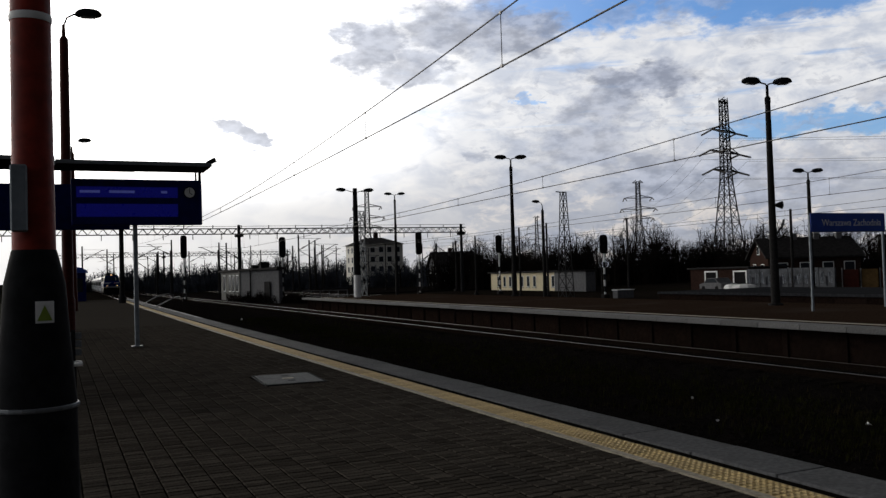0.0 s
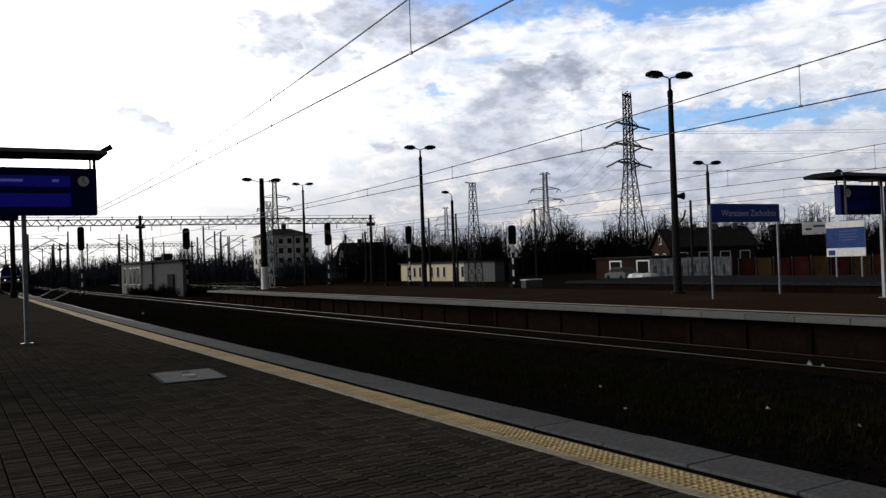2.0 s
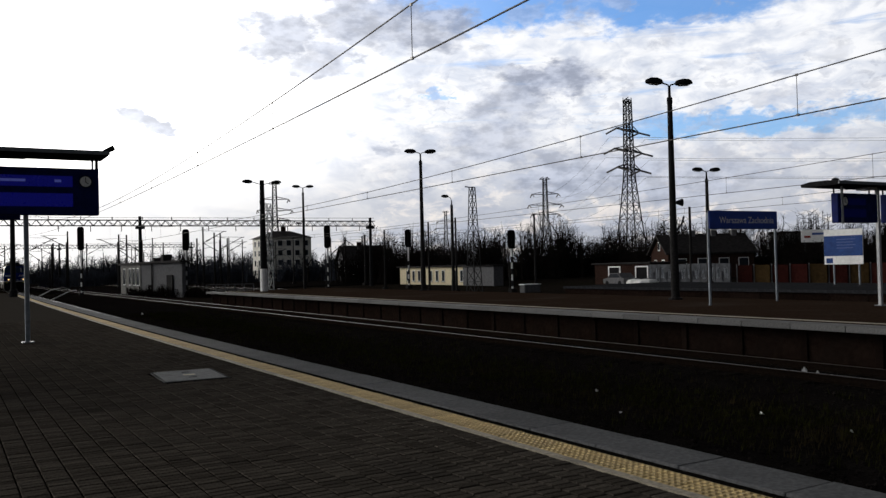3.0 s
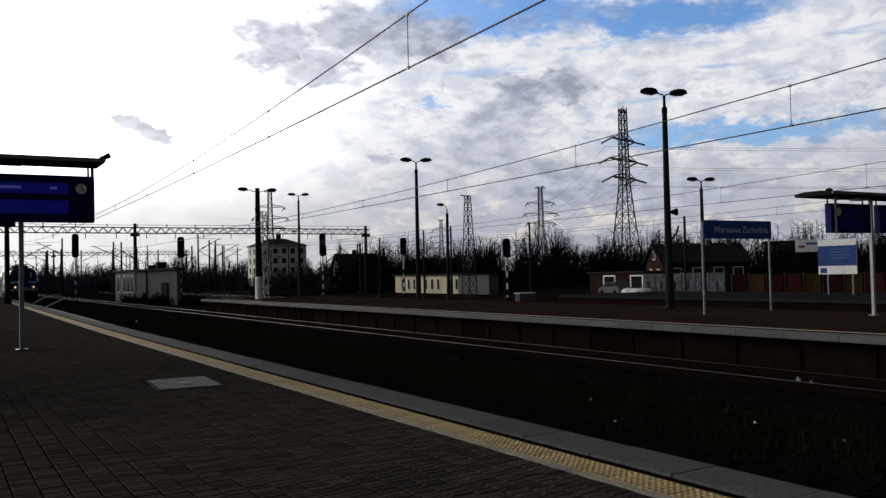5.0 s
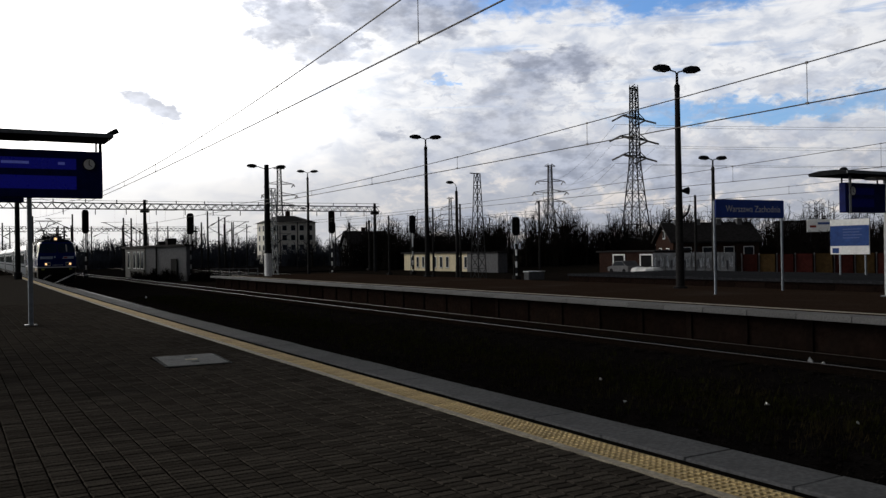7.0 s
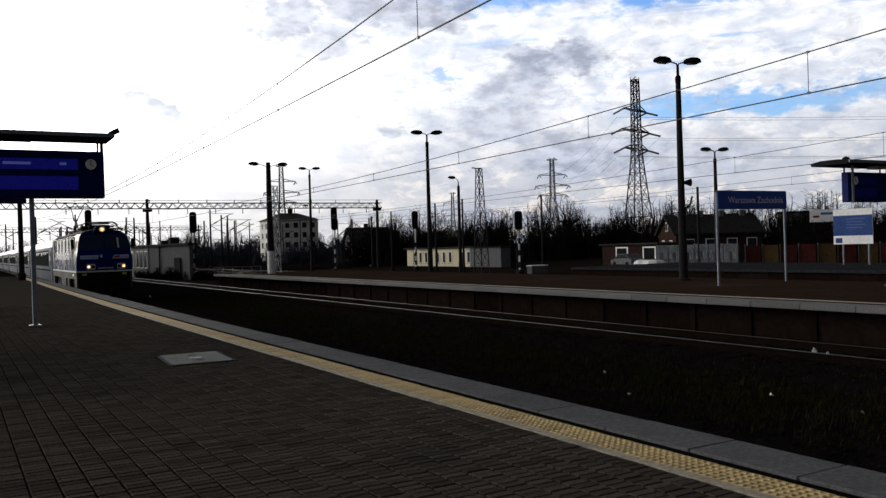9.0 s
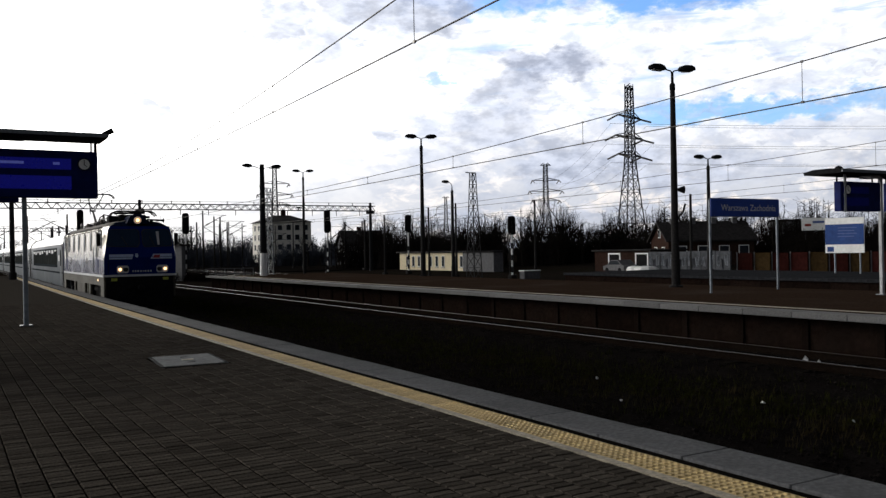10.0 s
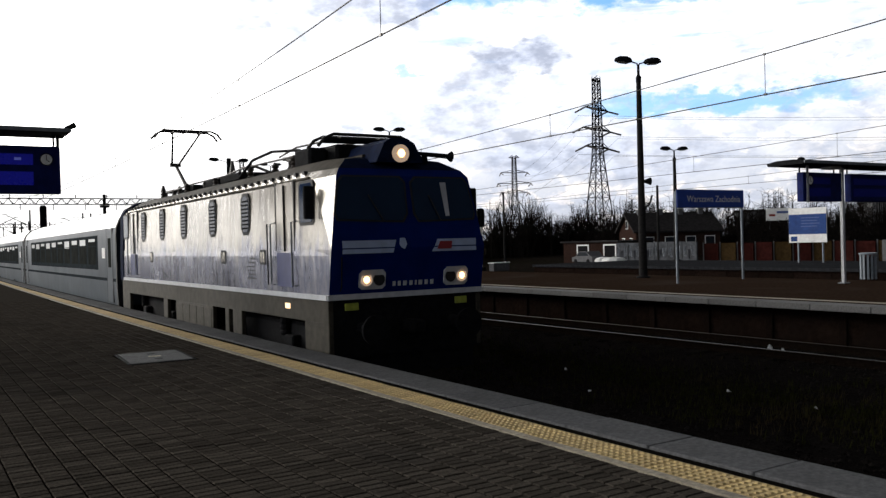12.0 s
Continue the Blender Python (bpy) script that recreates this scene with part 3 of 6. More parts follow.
# ---- station name sign ----
t = thing("station_sign", pose(25.2, 21.4, 0), "blue station name sign with white lettering on two grey posts", "sign")
for px in (-1.77, 1.77):
    part("post", Shape().tube((px, 0, 0), (px, 0, 3.28), 0.045, 0.045, 10), POSTGREY, t)
part("panel", Shape().box(-1.80, 1.80, -0.09, -0.05, 2.70, 3.33, 0.008), BLUESIGN, t, "blue enamel panel")
part("panel_rim", Shape().box(-1.82, 1.82, -0.05, -0.03, 2.68, 3.35, 0.006), GALV, t)
words("Warszawa Zachodnia", 0.33, WHITE, t, pose(0.15, -0.094, 3.0, 90, 0, 0))

# ---- funding billboard ----
BOARDBLUE = material("printed_blue", (0.012, 0.050, 0.20), 0.6, 0, 0.15, 4, 0.8, 0.02, spec=0.2)
BARBLUE = material("pale_blue_print", (0.045, 0.09, 0.27), 0.5, 0, 0.1, 6, 1, 0)
t = thing("billboard", pose(43.2, 29.65, 0, 0, 0, -88), "blue and white information billboard on two posts", "billboard")
for px in (-0.75, 0.75):
    part("post", Shape().tube((px, 0, 0), (px, 0, 2.9), 0.05, 0.05, 10), POSTGREY, t)
part("board", Shape().box(-1.28, 1.04, -0.09, -0.05, 1.13, 3.07, 0.008), WHITE, t, "white board")
part("blue_field", Shape().box(-1.27, 1.03, -0.096, -0.088, 1.60, 2.72), BOARDBLUE, t, "blue printed field")
part("flag_field", Shape().box(-1.15, -0.75, -0.096, -0.088, 1.2, 1.48), BOARDBLUE, t)
for k in range(4):
    part("text_bar", Shape().box(-0.5, 0.62 - 0.15 * (k % 2), -0.102, -0.095, 2.50 - k * 0.16, 2.54 - k * 0.16), BARBLUE, t)


# ---- signals, and surfaces of the far side ----
TWIG = material("bare_twigs", (0.010, 0.0085, 0.0075), 0.95, vary=0.3, grain=3, bump=0.0, spec=0.0)
BARK = material("bark", (0.014, 0.012, 0.010), 0.95, vary=0.3, grain=6, bump=0.3, spec=0.0)
PLASTER = material("pale_plaster", (0.80, 0.77, 0.69), 0.9, vary=0.12, grain=4, patch=0.25, bump=0.1, other=(0.34, 0.32, 0.29))
GREYPLASTER = material("grey_plaster", (0.12, 0.12, 0.125), 0.9, vary=0.15, grain=4, patch=0.25, bump=0.1, other=(0.13, 0.13, 0.135), spec=0.05)
CREAM = material("cream_plaster", (0.62, 0.54, 0.36), 0.9, vary=0.1, grain=4, patch=0.3, bump=0.1, other=(0.45, 0.39, 0.28))
ROOFDARK = material("dark_roofing", (0.028, 0.026, 0.026), 0.85, vary=0.3, grain=3, patch=0.3, bump=0.2, spec=0.05)
BRICK = material("dark_brick", (0.034, 0.020, 0.016), 0.9, vary=0.3, grain=6, patch=0.4, bump=0.2, spec=0.0)
PANE = glass("window_pane", (0.02, 0.024, 0.03), 0.1)
RUST = material("rusty_red_fence", (0.024, 0.007, 0.006), 0.8, vary=0.3, grain=3, patch=0.4, bump=0.1, other=(0.03, 0.014, 0.011), single=0.3, spec=0.0)
OCHRE = material("ochre_fence", (0.028, 0.018, 0.008), 0.8, vary=0.3, grain=3, patch=0.4, bump=0.1, single=0.3, spec=0.0)
GRAFF = material("painted_wall", (0.075, 0.08, 0.088), 0.85, vary=0.35, grain=1.6, patch=0.9, bump=0.1, other=(0.06, 0.06, 0.065), spec=0.05)
LATTICE = material("lattice_steel", (0.022, 0.022, 0.024), 0.7, 0.1, 0.2, 3, 0.5, 0.0, spec=0.08)
# distance haze is mixed into this twig colour
HAZEWOODS = material("hazed_woods", (0.045, 0.050, 0.062), 0.95, vary=0.3, grain=0.6, patch=0.05, bump=0.0, spec=0.0)


def signal(x, y, z, top, low, label):
    t = thing("railway_signal", pose(x, y, z), label, "signal", "signals")
    h0, h1 = low - z, top - z
    r = 0.38
    part("mast", Shape().tube((0, 0, 0), (0, 0, h0 + 0.3), 0.09, 0.08, 10), WHITE, t, "pale striped mast")
    for k in range(3):
        part("mast_band", Shape().tube((0, 0, 0.6 + k * 1.1), (0, 0, 1.15 + k * 1.1), 0.095, 0.092, 10), BLACKSTEEL, t)
    w = 0.40
    pts = [(-w, h0 + 0.25), (-w * 0.6, h0), (w * 0.6, h0), (w, h0 + 0.25), (w, h1 - 0.3), (w * 0.7, h1 - 0.05), (0, h1), (-w * 0.7, h1 - 0.05), (-w, h1 - 0.3)]
    hd = part("signal_head", Shape().prism(pts, -0.08, 0.08), UNDERBLACK, t, "black rounded signal head")
    n = 4
    for k in range(n):
        zz = h0 + (h1 - h0) * (k + 0.65) / (n + 0.3)
        part("hood", Shape().tube((0, -0.08, zz), (0, -0.35, zz), 0.17, 0.19, 12), UNDERBLACK, hd)
    part("ladder", Shape().box(-0.25, -0.21, 0.12, 0.16, 0, h0 + 0.6).box(0.21, 0.25, 0.12, 0.16, 0, h0 + 0.6), LATTICE, t)
    part("plinth", Shape().box(-0.3, 0.3, -0.3, 0.3, 0, 0.4, 0.03), CONCRETE, t)
    return t


UNDERBLACK = material("signal_black", (0.008, 0.008, 0.009), 0.7, 0, 0.2, 5, 1, 0.05, spec=0.03)
signal(15.27, 116.0, -1.1, 7.6, 4.6, "black railway signal on a striped mast, lamps dark")
signal(24.94, 102.2, -1.1, 6.6, 4.1, "black railway signal beside the small pale building")
signal(41.9, 100.1, -1.1, 7.0, 4.1, "black railway signal among the far tracks")
signal(49.3, 92.5, -1.1, 6.1, 3.9, "short black railway signal before the cream hut")
signal(45.7, 65.4, -1.1, 4.75, 3.0, "black railway signal past the far platform end")
t = thing("equipment_box", pose(46.9, 64.3, -1.1), "low pale equipment box beside a signal", "box")
part("cabinet", Shape().box(-0.9, 0.9, -0.4, 0.4, 0, 0.72, 0.05), GREYPLASTER, t)
part("lid", Shape().box(-0.95, 0.95, -0.45, 0.45, 0.72, 0.80, 0.02), WHITE, t)


# ---- masts and poles ----
def plain_mast(x, y, top, label, r=0.15, z=-1.1, arm=0):
    t = thing("line_mast", pose(x, y, z), label, "mast", "line masts")
    h = top - z
    part("shaft", Shape().lathe([(r, 0), (r * 0.7, h)], 10), CONCRETE, t)
    part("footing", Shape().box(-r * 2, r * 2, -r * 2, r * 2, 0, 0.3, 0.03), CONCRETE, t)
    if arm:
        part("boom", Shape().path([(0, 0, h - 3.0), (arm * 1.5, 0, h - 0.9), (arm * 1.75, 0, h - 0.8)], 0.07), LATTICE, t)
        part("tie_bar", Shape().path([(0, 0, h - 0.7), (arm * 1.6, 0, h - 0.8)], 0.035), LATTICE, t)
        part("insulator", Shape().tube((arm * 0.25, 0, h - 2.65), (arm * 0.5, 0, h - 2.3), 0.13), INSUL, t)
        part("steady_arm", Shape().path([(arm * 0.9, 0, h - 1.75), (arm * 1.7, 0, h - 2.1)], 0.04), LATTICE, t)
    return t


plain_mast(44.9, 90.1, 5.9, "slim grey line mast among the tracks", 0.13)
plain_mast(49.2, 66.5, 6.3, "slim grey line mast near the signal", 0.12)
plain_mast(65.5, 62.2, 6.9, "dark line mast beside the painted wall", 0.17)
plain_mast(42.6, 75.5, 6.0, "slim dark line mast", 0.12)
plain_mast(44.0, 72.5, 6.3, "slim dark line mast", 0.12)
for x, y, top, arm in ((20.4, 172, 9.6, -2.6), (28.7, 168, 8.8, 0), (29.9, 167, 8.7, -3), (42.2, 160, 9.8, 2.5), (44.0, 159, 8.7, 0), (45.0, 158.5, 8.6, 2.6), (41.2, 160.6, 7.7, 0),
                       (17.9, 174, 7.1, 0), (36.0, 185, 9.0, -2.6), (52.0, 178, 8.4, 2.4), (10.5, 205, 9.2, 2.6), (24.0, 230, 9.4, -2.6), (33.0, 240, 9.6, 2.6), (58.0, 205, 9.0, -2.4),
                       (66.0, 190, 8.2, 0), (14.5, 250, 9.5, -2.4), (47.0, 215, 8.8, 0), (12.6, 158, 8.6, 2.6), (70.0, 150, 7.6, -2.2), (62.0, 140, 7.0, 0), (5.0, 190, 9.3, 2.5), (55.5, 118, 6.5, 0)):
    plain_mast(x, y, top, "far overhead-line mast in the yard", 0.2, -1.1, arm)

for k in range(26):
    plain_mast(rnd.uniform(16, 62), rnd.uniform(135, 230), rnd.uniform(4.5, 9.0), "thin far mast among the yard tracks", 0.12, -1.1, rnd.choice((0, 0, 1.8, -1.8)))

# big pole at the platform end, with two lamps
t = thing("platform_mast", pose(21.25, 63.3, 0), "thick dark mast with a white painted foot and two lamps", "mast")
part("shaft", Shape().lathe([(0.26, 0.9), (0.17, 8.45)], 12), BLACKSTEEL, t, "", True)
part("white_foot", Shape().lathe([(0.27, 0), (0.265, 1.7), (0.2, 1.7)], 12), WHITE, t, "white painted foot", True)
for sg in (-1, 1):
    part("arm", Shape().path([(0, 0, 8.1), (sg * 0.7, 0, 8.3)], 0.03), BLACKSTEEL, t)
    lamp_head(t, sg * 0.75, 0, 8.28, 0 if sg > 0 else 180)


def lattice_mast(x, y, z, h, w0, w1, label, mat, bays=8, name="lattice_mast"):
    t = thing(name, pose(x, y, z, 0, 0, 12), label, "lattice mast")
    c = [(-1, -1), (1, -1), (1, 1), (-1, 1)]

    def at(k, f):
        w = w0 + (w1 - w0) * f
        return (c[k][0] * w, c[k][1] * w, h * f)
    th = max(w0 * 0.09, 0.045)
    for k in range(4):
        part("leg", Shape().tube(at(k, 0), at(k, 1), th, th * 0.8, 4), mat, t)
        s = Shape()
        for b in range(bays):
            f0, f1 = b / bays, (b + 1) / bays
            s.tube(at(k, f0), at((k + 1) % 4, f1), th * 0.6, None, 4, False)
            s.tube(at((k + 1) % 4, f0), at(k, f1), th * 0.6, None, 4, False)
            s.tube(at(k, f1), at((k + 1) % 4, f1), th * 0.6, None, 4, False)
        tagged(part("bracing", s, mat, t), kind="stuff")
    return t


t = lattice_mast(42.98, 67.66, -1.1, 9.95, 0.52, 0.2, "dark steel lattice mast beside the tracks", LATTICE, 9)
part("head_arm", Shape().path([(0.25, 0, 9.9), (-0.9, 0, 9.95)], 0.05), LATTICE, t)
lattice_mast(22.6, 66.5, -1.1, 8.0, 0.4, 0.3, "grey lattice mast standing behind the platform mast", GALV, 7)


# ---- overhead line portal ----
def portal(y, x0, x1, zl, zu, masts, label):
    t = thing("line_portal", pose(0, y, 0), label, "portal")
    d = 0.35
    for yy in (-d, d):
        part("lower_chord", Shape().tube((x0, yy, zl), (x1, yy, zl), 0.07, None, 4), LATTICE, t)
        part("upper_chord", Shape().tube((x0, yy, zu), (x1, yy, zu), 0.07, None, 4), LATTICE, t)
        n = int((x1 - x0) / 1.15)
        s = Shape()
        for k in range(n):
            xa, xb = x0 + (x1 - x0) * k / n, x0 + (x1 - x0) * (k + 1) / n
            xm = (xa + xb) / 2
            s.tube((xa, yy, zl), (xm, yy, zu), 0.045, None, 4, False)
            s.tube((xm, yy, zu), (xb, yy, zl), 0.045, None, 4, False)
        tagged(part("web", s, LATTICE, t), kind="stuff")
    x = x0 + 2
    while x < x1:
        part("riser", Shape().tube((x, 0, zu), (x, 0, zu + 0.45), 0.06, None, 6), LATTICE, t)
        part("hanger", Shape().tube((x + 1.1, 0, zl), (x + 1.1, 0, zl - 0.7), 0.05, None, 6), LATTICE, t)
        x += 3.6
    for m in masts:
        part("mast", Shape().lathe([(0.3, -1.1), (0.19, zl + 0.2), (0.19, zu + 0.5)], 10, (m, 0, 0)), BLACKSTEEL, t)
        part("mast_head", Shape().box(m - 0.5, m + 0.5, -0.45, 0.45, zl - 0.4, zl - 0.05, 0.05), BLACKSTEEL, t)
    part("cross_wire", Shape().path([(x0, 0, zu + 0.45), ((x0 + x1) / 2, 0, zu + 0.3), (x1, 0, zu + 0.45)], 0.03), WIRE, t)
    return t


portal(112, -16.0, 54.2, 7.5, 8.2, [-15.5, 21.7, 53.6], "long steel lattice portal carrying the overhead line across the tracks")
portal(236, -10.0, 60.0, 8.2, 9.0, [-9.5, 26.0, 59.0], "far steel lattice portal across the yard")


# ---- overhead wires ----
def catenary(name, x, y0, y1, zc, k, ym, sag, label, follow=True, dropper=7.3, first=12.8):
    t = thing(name, pose(0, 0, 0), label, "overhead wire")

    def cz(y):
        return zc + sag * (min(y, ym + 60) - ym) ** 2

    def mz(y):
        d = y - ym
        return zc + 0.22 + k * d * d

    def px(y):
        return x + (bend(y) if follow else 0)
    ys = [y0 + (y1 - y0) * i / 40 for i in range(41)]
    part("contact_wire", Shape().path([(px(y), y, cz(y)) for y in ys], 0.0155, 5), WIRE, t)
    part("messenger_wire", Shape().path([(px(y), y, mz(y)) for y in ys], 0.0145, 5), WIRE, t)
    y = first
    while y < y1:
        if mz(y) - cz(y) > 0.1:
            part("dropper", Shape().tube((px(y), y, cz(y)), (px(y), y, mz(y)), 0.008, None, 5), WIRE, t)
            part("clamp", Shape().box(px(y) - 0.02, px(y) + 0.02, y - 0.035, y + 0.035, cz(y) - 0.02, cz(y) + 0.03), INSUL, t)
            part("clamp", Shape().box(px(y) - 0.016, px(y) + 0.016, y - 0.03, y + 0.03, mz(y) - 0.025, mz(y) + 0.025), INSUL, t)
        y += dropper
    return t


catenary("overhead_wire", TRACK, -30, 112, 5.03, 0.00100, 46, 0.0003, "contact and messenger wires over the near track", True, 7.5, 13.35)
catenary("overhead_wire", TRACK2, -20, 112, 4.66, 0.00070, 45, 0.00008, "contact and messenger wires over the track by the island platform", True, 7.4, 12.2)
catenary("overhead_wire", 35.6, -10, 112, 5.05, 0.00030, 75, 0.0, "contact and messenger wires over the tracks behind the island", False, 8.2, 23.0)
catenary("overhead_wire", 50.0, 0, 112, 5.2, 0.00030, 70, 0.0, "contact and messenger wires over the far tracks", False, 9.0, 30.0)


# ---- power pylons ----
def pylon(x, y, z, h, turn, label):
    t = thing("power_pylon", pose(x, y, z, 0, 0, turn), label, "pylon", "power pylons")
    c = [(-1, -1), (1, -1), (1, 1), (-1, 1)]
    stages = [(0, 3.6), (0.30, 2.1), (0.56, 1.05), (1.0, 0.75)]

    def half(f):
        for (f0, w0), (f1, w1) in zip(stages, stages[1:]):
            if f <= f1:
                return w0 + (w1 - w0) * (f - f0) / (f1 - f0)
        return 0.75

    def at(k, f):
        w = half(f)
        return (c[k][0] * w, c[k][1] * w, h * f)
    fs = [0, 0.1, 0.2, 0.3, 0.38, 0.46, 0.53, 0.60, 0.66, 0.72, 0.78, 0.84, 0.90, 0.95, 1.0]
    for k in range(4):
        part("leg", Shape().path([at(k, f) for f in fs], 0.17, 5), LATTICE, t)
        s = Shape()
        for a, b in zip(fs, fs[1:]):
            s.tube(at(k, a), at((k + 1) % 4, b), 0.085, None, 4, False)
            s.tube(at((k + 1) % 4, a), at(k, b), 0.085, None, 4, False)
            s.tube(at(k, b), at((k + 1) % 4, b), 0.085, None, 4, False)
        tagged(part("bracing", s, LATTICE, t), kind="stuff")
    for f, w in ((0.595, 6.4), (0.70, 7.6), (0.82, 6.2), (0.985, 2.4)):
        for sg in (-1, 1):
            s = Shape()
            b = half(f)
            for yy in (-b, b):
                s.tube((sg * b, yy, h * f), (sg * w, 0, h * f + 0.1), 0.17, None, 4)
                s.tube((sg * b, yy, h * (f + 0.028)), (sg * w, 0, h * f + 0.1), 0.12, None, 4)
                s.tube((sg * w * 0.5, yy * 0.5, h * f), (sg * w * 0.5, yy * 0.5, h * f + 0.5), 0.05, None, 4)
            arm = part("cross_arm", s, LATTICE, t)
            if w > 3:
                for yy in (-1, 1):
                    part("insulator_string", Shape().tube((sg * w, 0, h * f), (sg * (w - 0.2), yy * 3.2, h * f - 1.1), 0.24, 0.24, 6), INSUL, arm)
    return t


pylon(156.3, 169.0, -1.1, 44.8, 20, "tall steel lattice power pylon with three pairs of arms")
pylon(234.7, 308.5, -1.1, 40.5, -22, "far steel lattice power pylon")
pylon(309.8, 523.7, -1.1, 40.5, -20, "very far steel lattice power pylon")
pylon(126.8, 361.1, -1.1, 40.5, -10, "far steel lattice power pylon behind the portal")
t = thing("power_line", pose(0, 0, 0), "thin high-voltage wires sagging between pylons", "power line")
for dx, dz in ((-6.4, 25.5), (6.4, 25.5), (-7.6, 30.2), (7.6, 30.2), (-6.2, 35.6), (6.2, 35.6)):
    a, b, c2 = Vector((420 + dx, 20, dz + 3)), Vector((156 + dx, 169, dz - 2)), Vector((234 + dx, 308, dz - 5))
    for p, q in ((a, b), (b, c2)):
        pts = []
        for i in range(13):
            f = i / 12
            v = p.lerp(q, f)
            v.z -= 7.0 * 4 * f * (1 - f) * 0.6
            pts.append(v)
        part("conductor", Shape().path(pts, 0.035, 4), WIRE, t)


# ---- buildings ----
def openings(parent, wall, x, ys, w, z0, z1, face=-1, axis="x"):
    """Windows on a wall that faces along -x or -y: frame, pane and sill each."""
    for yc in ys:
        a, b = sorted((x, x + face * 0.06))
        if axis == "x":
            f = part("window", Shape().box(a, b, yc - w / 2 - 0.08, yc + w / 2 + 0.08, z0 - 0.08, z1 + 0.08), WHITE, parent, "white-framed window")
            a2, b2 = sorted((x, x + face * 0.075))
            part("pane", Shape().box(a2, b2, yc - w / 2, yc + w / 2, z0, z1), PANE, f)
            a3, b3 = sorted((x, x + face * 0.15))
            part("sill", Shape().box(a3, b3, yc - w / 2 - 0.1, yc + w / 2 + 0.1, z0 - 0.14, z0 - 0.08), GREYPLASTER, f)
        else:
            f = part("window", Shape().box(yc - w / 2 - 0.08, yc + w / 2 + 0.08, a, b, z0 - 0.08, z1 + 0.08), WHITE, parent, "white-framed window")
            a2, b2 = sorted((x, x + face * 0.075))
            part("pane", Shape().box(yc - w / 2, yc + w / 2, a2, b2, z0, z1), PANE, f)


HUTWALL = material("hut_plaster", (0.14, 0.138, 0.13), 0.9, vary=0.2, grain=3, patch=0.5, bump=0.1, other=(0.18, 0.17, 0.165), spec=0.05)
# small pale signal-box building by the tracks
t = thing("track_hut", pose(0, 0, 0), "small low plastered railway building with a flat dark roof", "hut")
part("wall", Shape().box(20.0, 24.4, 103.5, 116, -1.1, 2.65), HUTWALL, t, "pale plastered walls")
part("annex_wall", Shape().prism([(20.1, 103.5), (22.2, 92.9), (22.6, 92.9), (24.3, 103.5)], -1.1, 2.62, "z"), GREYPLASTER, t, "greyish plastered annex")
part("roof", Shape().prism([(19.7, 103.3), (21.9, 92.5), (22.8, 92.5), (24.8, 103.5), (24.8, 116.4), (19.7, 116.4)], 2.62, 2.85, "z"), ROOFDARK, t, "flat dark roof")
openings(t, None, 20.0, (104.8, 107.2, 109.6, 113.4), 1.25, 0.2, 2.1)
part("chimney", Shape().box(21.6, 22.6, 99.0, 100.2, 2.85, 3.6, 0.03), ROOFDARK, t)
part("chimney", Shape().box(22.5, 23.5, 108.0, 109.0, 2.85, 3.4, 0.03), ROOFDARK, t)
d = part("door", Shape().box(-0.02, 0.05, -0.75, 0.75, -1.0, 1.3), UNDERBLACK, t, "dark door", m=pose(21.50, 95.6, 0, 0, 0, 11.2))
part("drainpipe", Shape().tube((20.62, 100.3, -1.1), (20.62, 100.3, 2.6), 0.08), UNDERBLACK, t)
t = thing("track_railing", pose(0, 0, 0), "low pale railing beside the small building", "railing")
for k in range(6):
    part("post", Shape().box(24.3 + k * 0.9, 24.4 + k * 0.9, 91.3 - k * 0.4, 91.4 - k * 0.4, -1.1, 0.2), GREYPLASTER, t)
part("rail", Shape().path([(24.3, 91.35, 0.15), (28.9, 89.35, 0.15)], 0.05).path([(24.3, 91.35, -0.4), (28.9, 89.35, -0.4)], 0.05), GREYPLASTER, t)

# four-storey pale block beyond the tracks
t = thing("apartment_block", pose(80.0, 236.0, -1.1, 0, 0, 0), "pale four-storey block with a low dark hipped roof", "building")
part("wall", Shape().box(0, 13.7, 0, 12, 0, 11.7), PLASTER, t, "pale plastered walls")
part("roof", Shape().add([(-0.6, -0.6, 11.7), (14.3, -0.6, 11.7), (14.3, 12.6, 11.7), (-0.6, 12.6, 11.7), (4.5, 6, 13.9), (9.5, 6, 13.9)],
                         [(0, 1, 5, 4), (1, 2, 5), (2, 3, 4, 5), (3, 0, 4), (3, 2, 1, 0)]), ROOFDARK, t, "low dark hipped roof")
for fl in range(4):
    openings(t, None, 0.0, [1.6 + 2.6 * k for k in range(5)], 1.3, 1.0 + fl * 2.8, 2.5 + fl * 2.8, -1, "y")
    openings(t, None, 0.0, [2.5, 6.0, 9.5], 1.2, 1.0 + fl * 2.8, 2.5 + fl * 2.8, -1, "x")
part("chimney", Shape().box(7, 8.2, 6, 7, 13.5, 15.2), BRICK, t)

# dark shelter at the far end of the platform
t = thing("platform_shelter", pose(1.5, 88.5, 0), "small dark blue shelter at the far end of the platform", "shelter")
part("wall", Shape().box(-1.1, 1.1, 0, 2.0, 0, 2.7, 0.04), BLUEDARK, t, "dark blue walls")
part("roof", Shape().prism([(-1.3, 2.7), (1.3, 2.7), (1.1, 3.0), (0.5, 3.25), (-0.5, 3.25), (-1.1, 3.0)], -0.3, 2.3), BLUESIGN, t, "rounded blue roof")
part("pane", Shape().box(-0.8, 0.8, -0.03, 0.0, 0.9, 2.2), PANE, t)

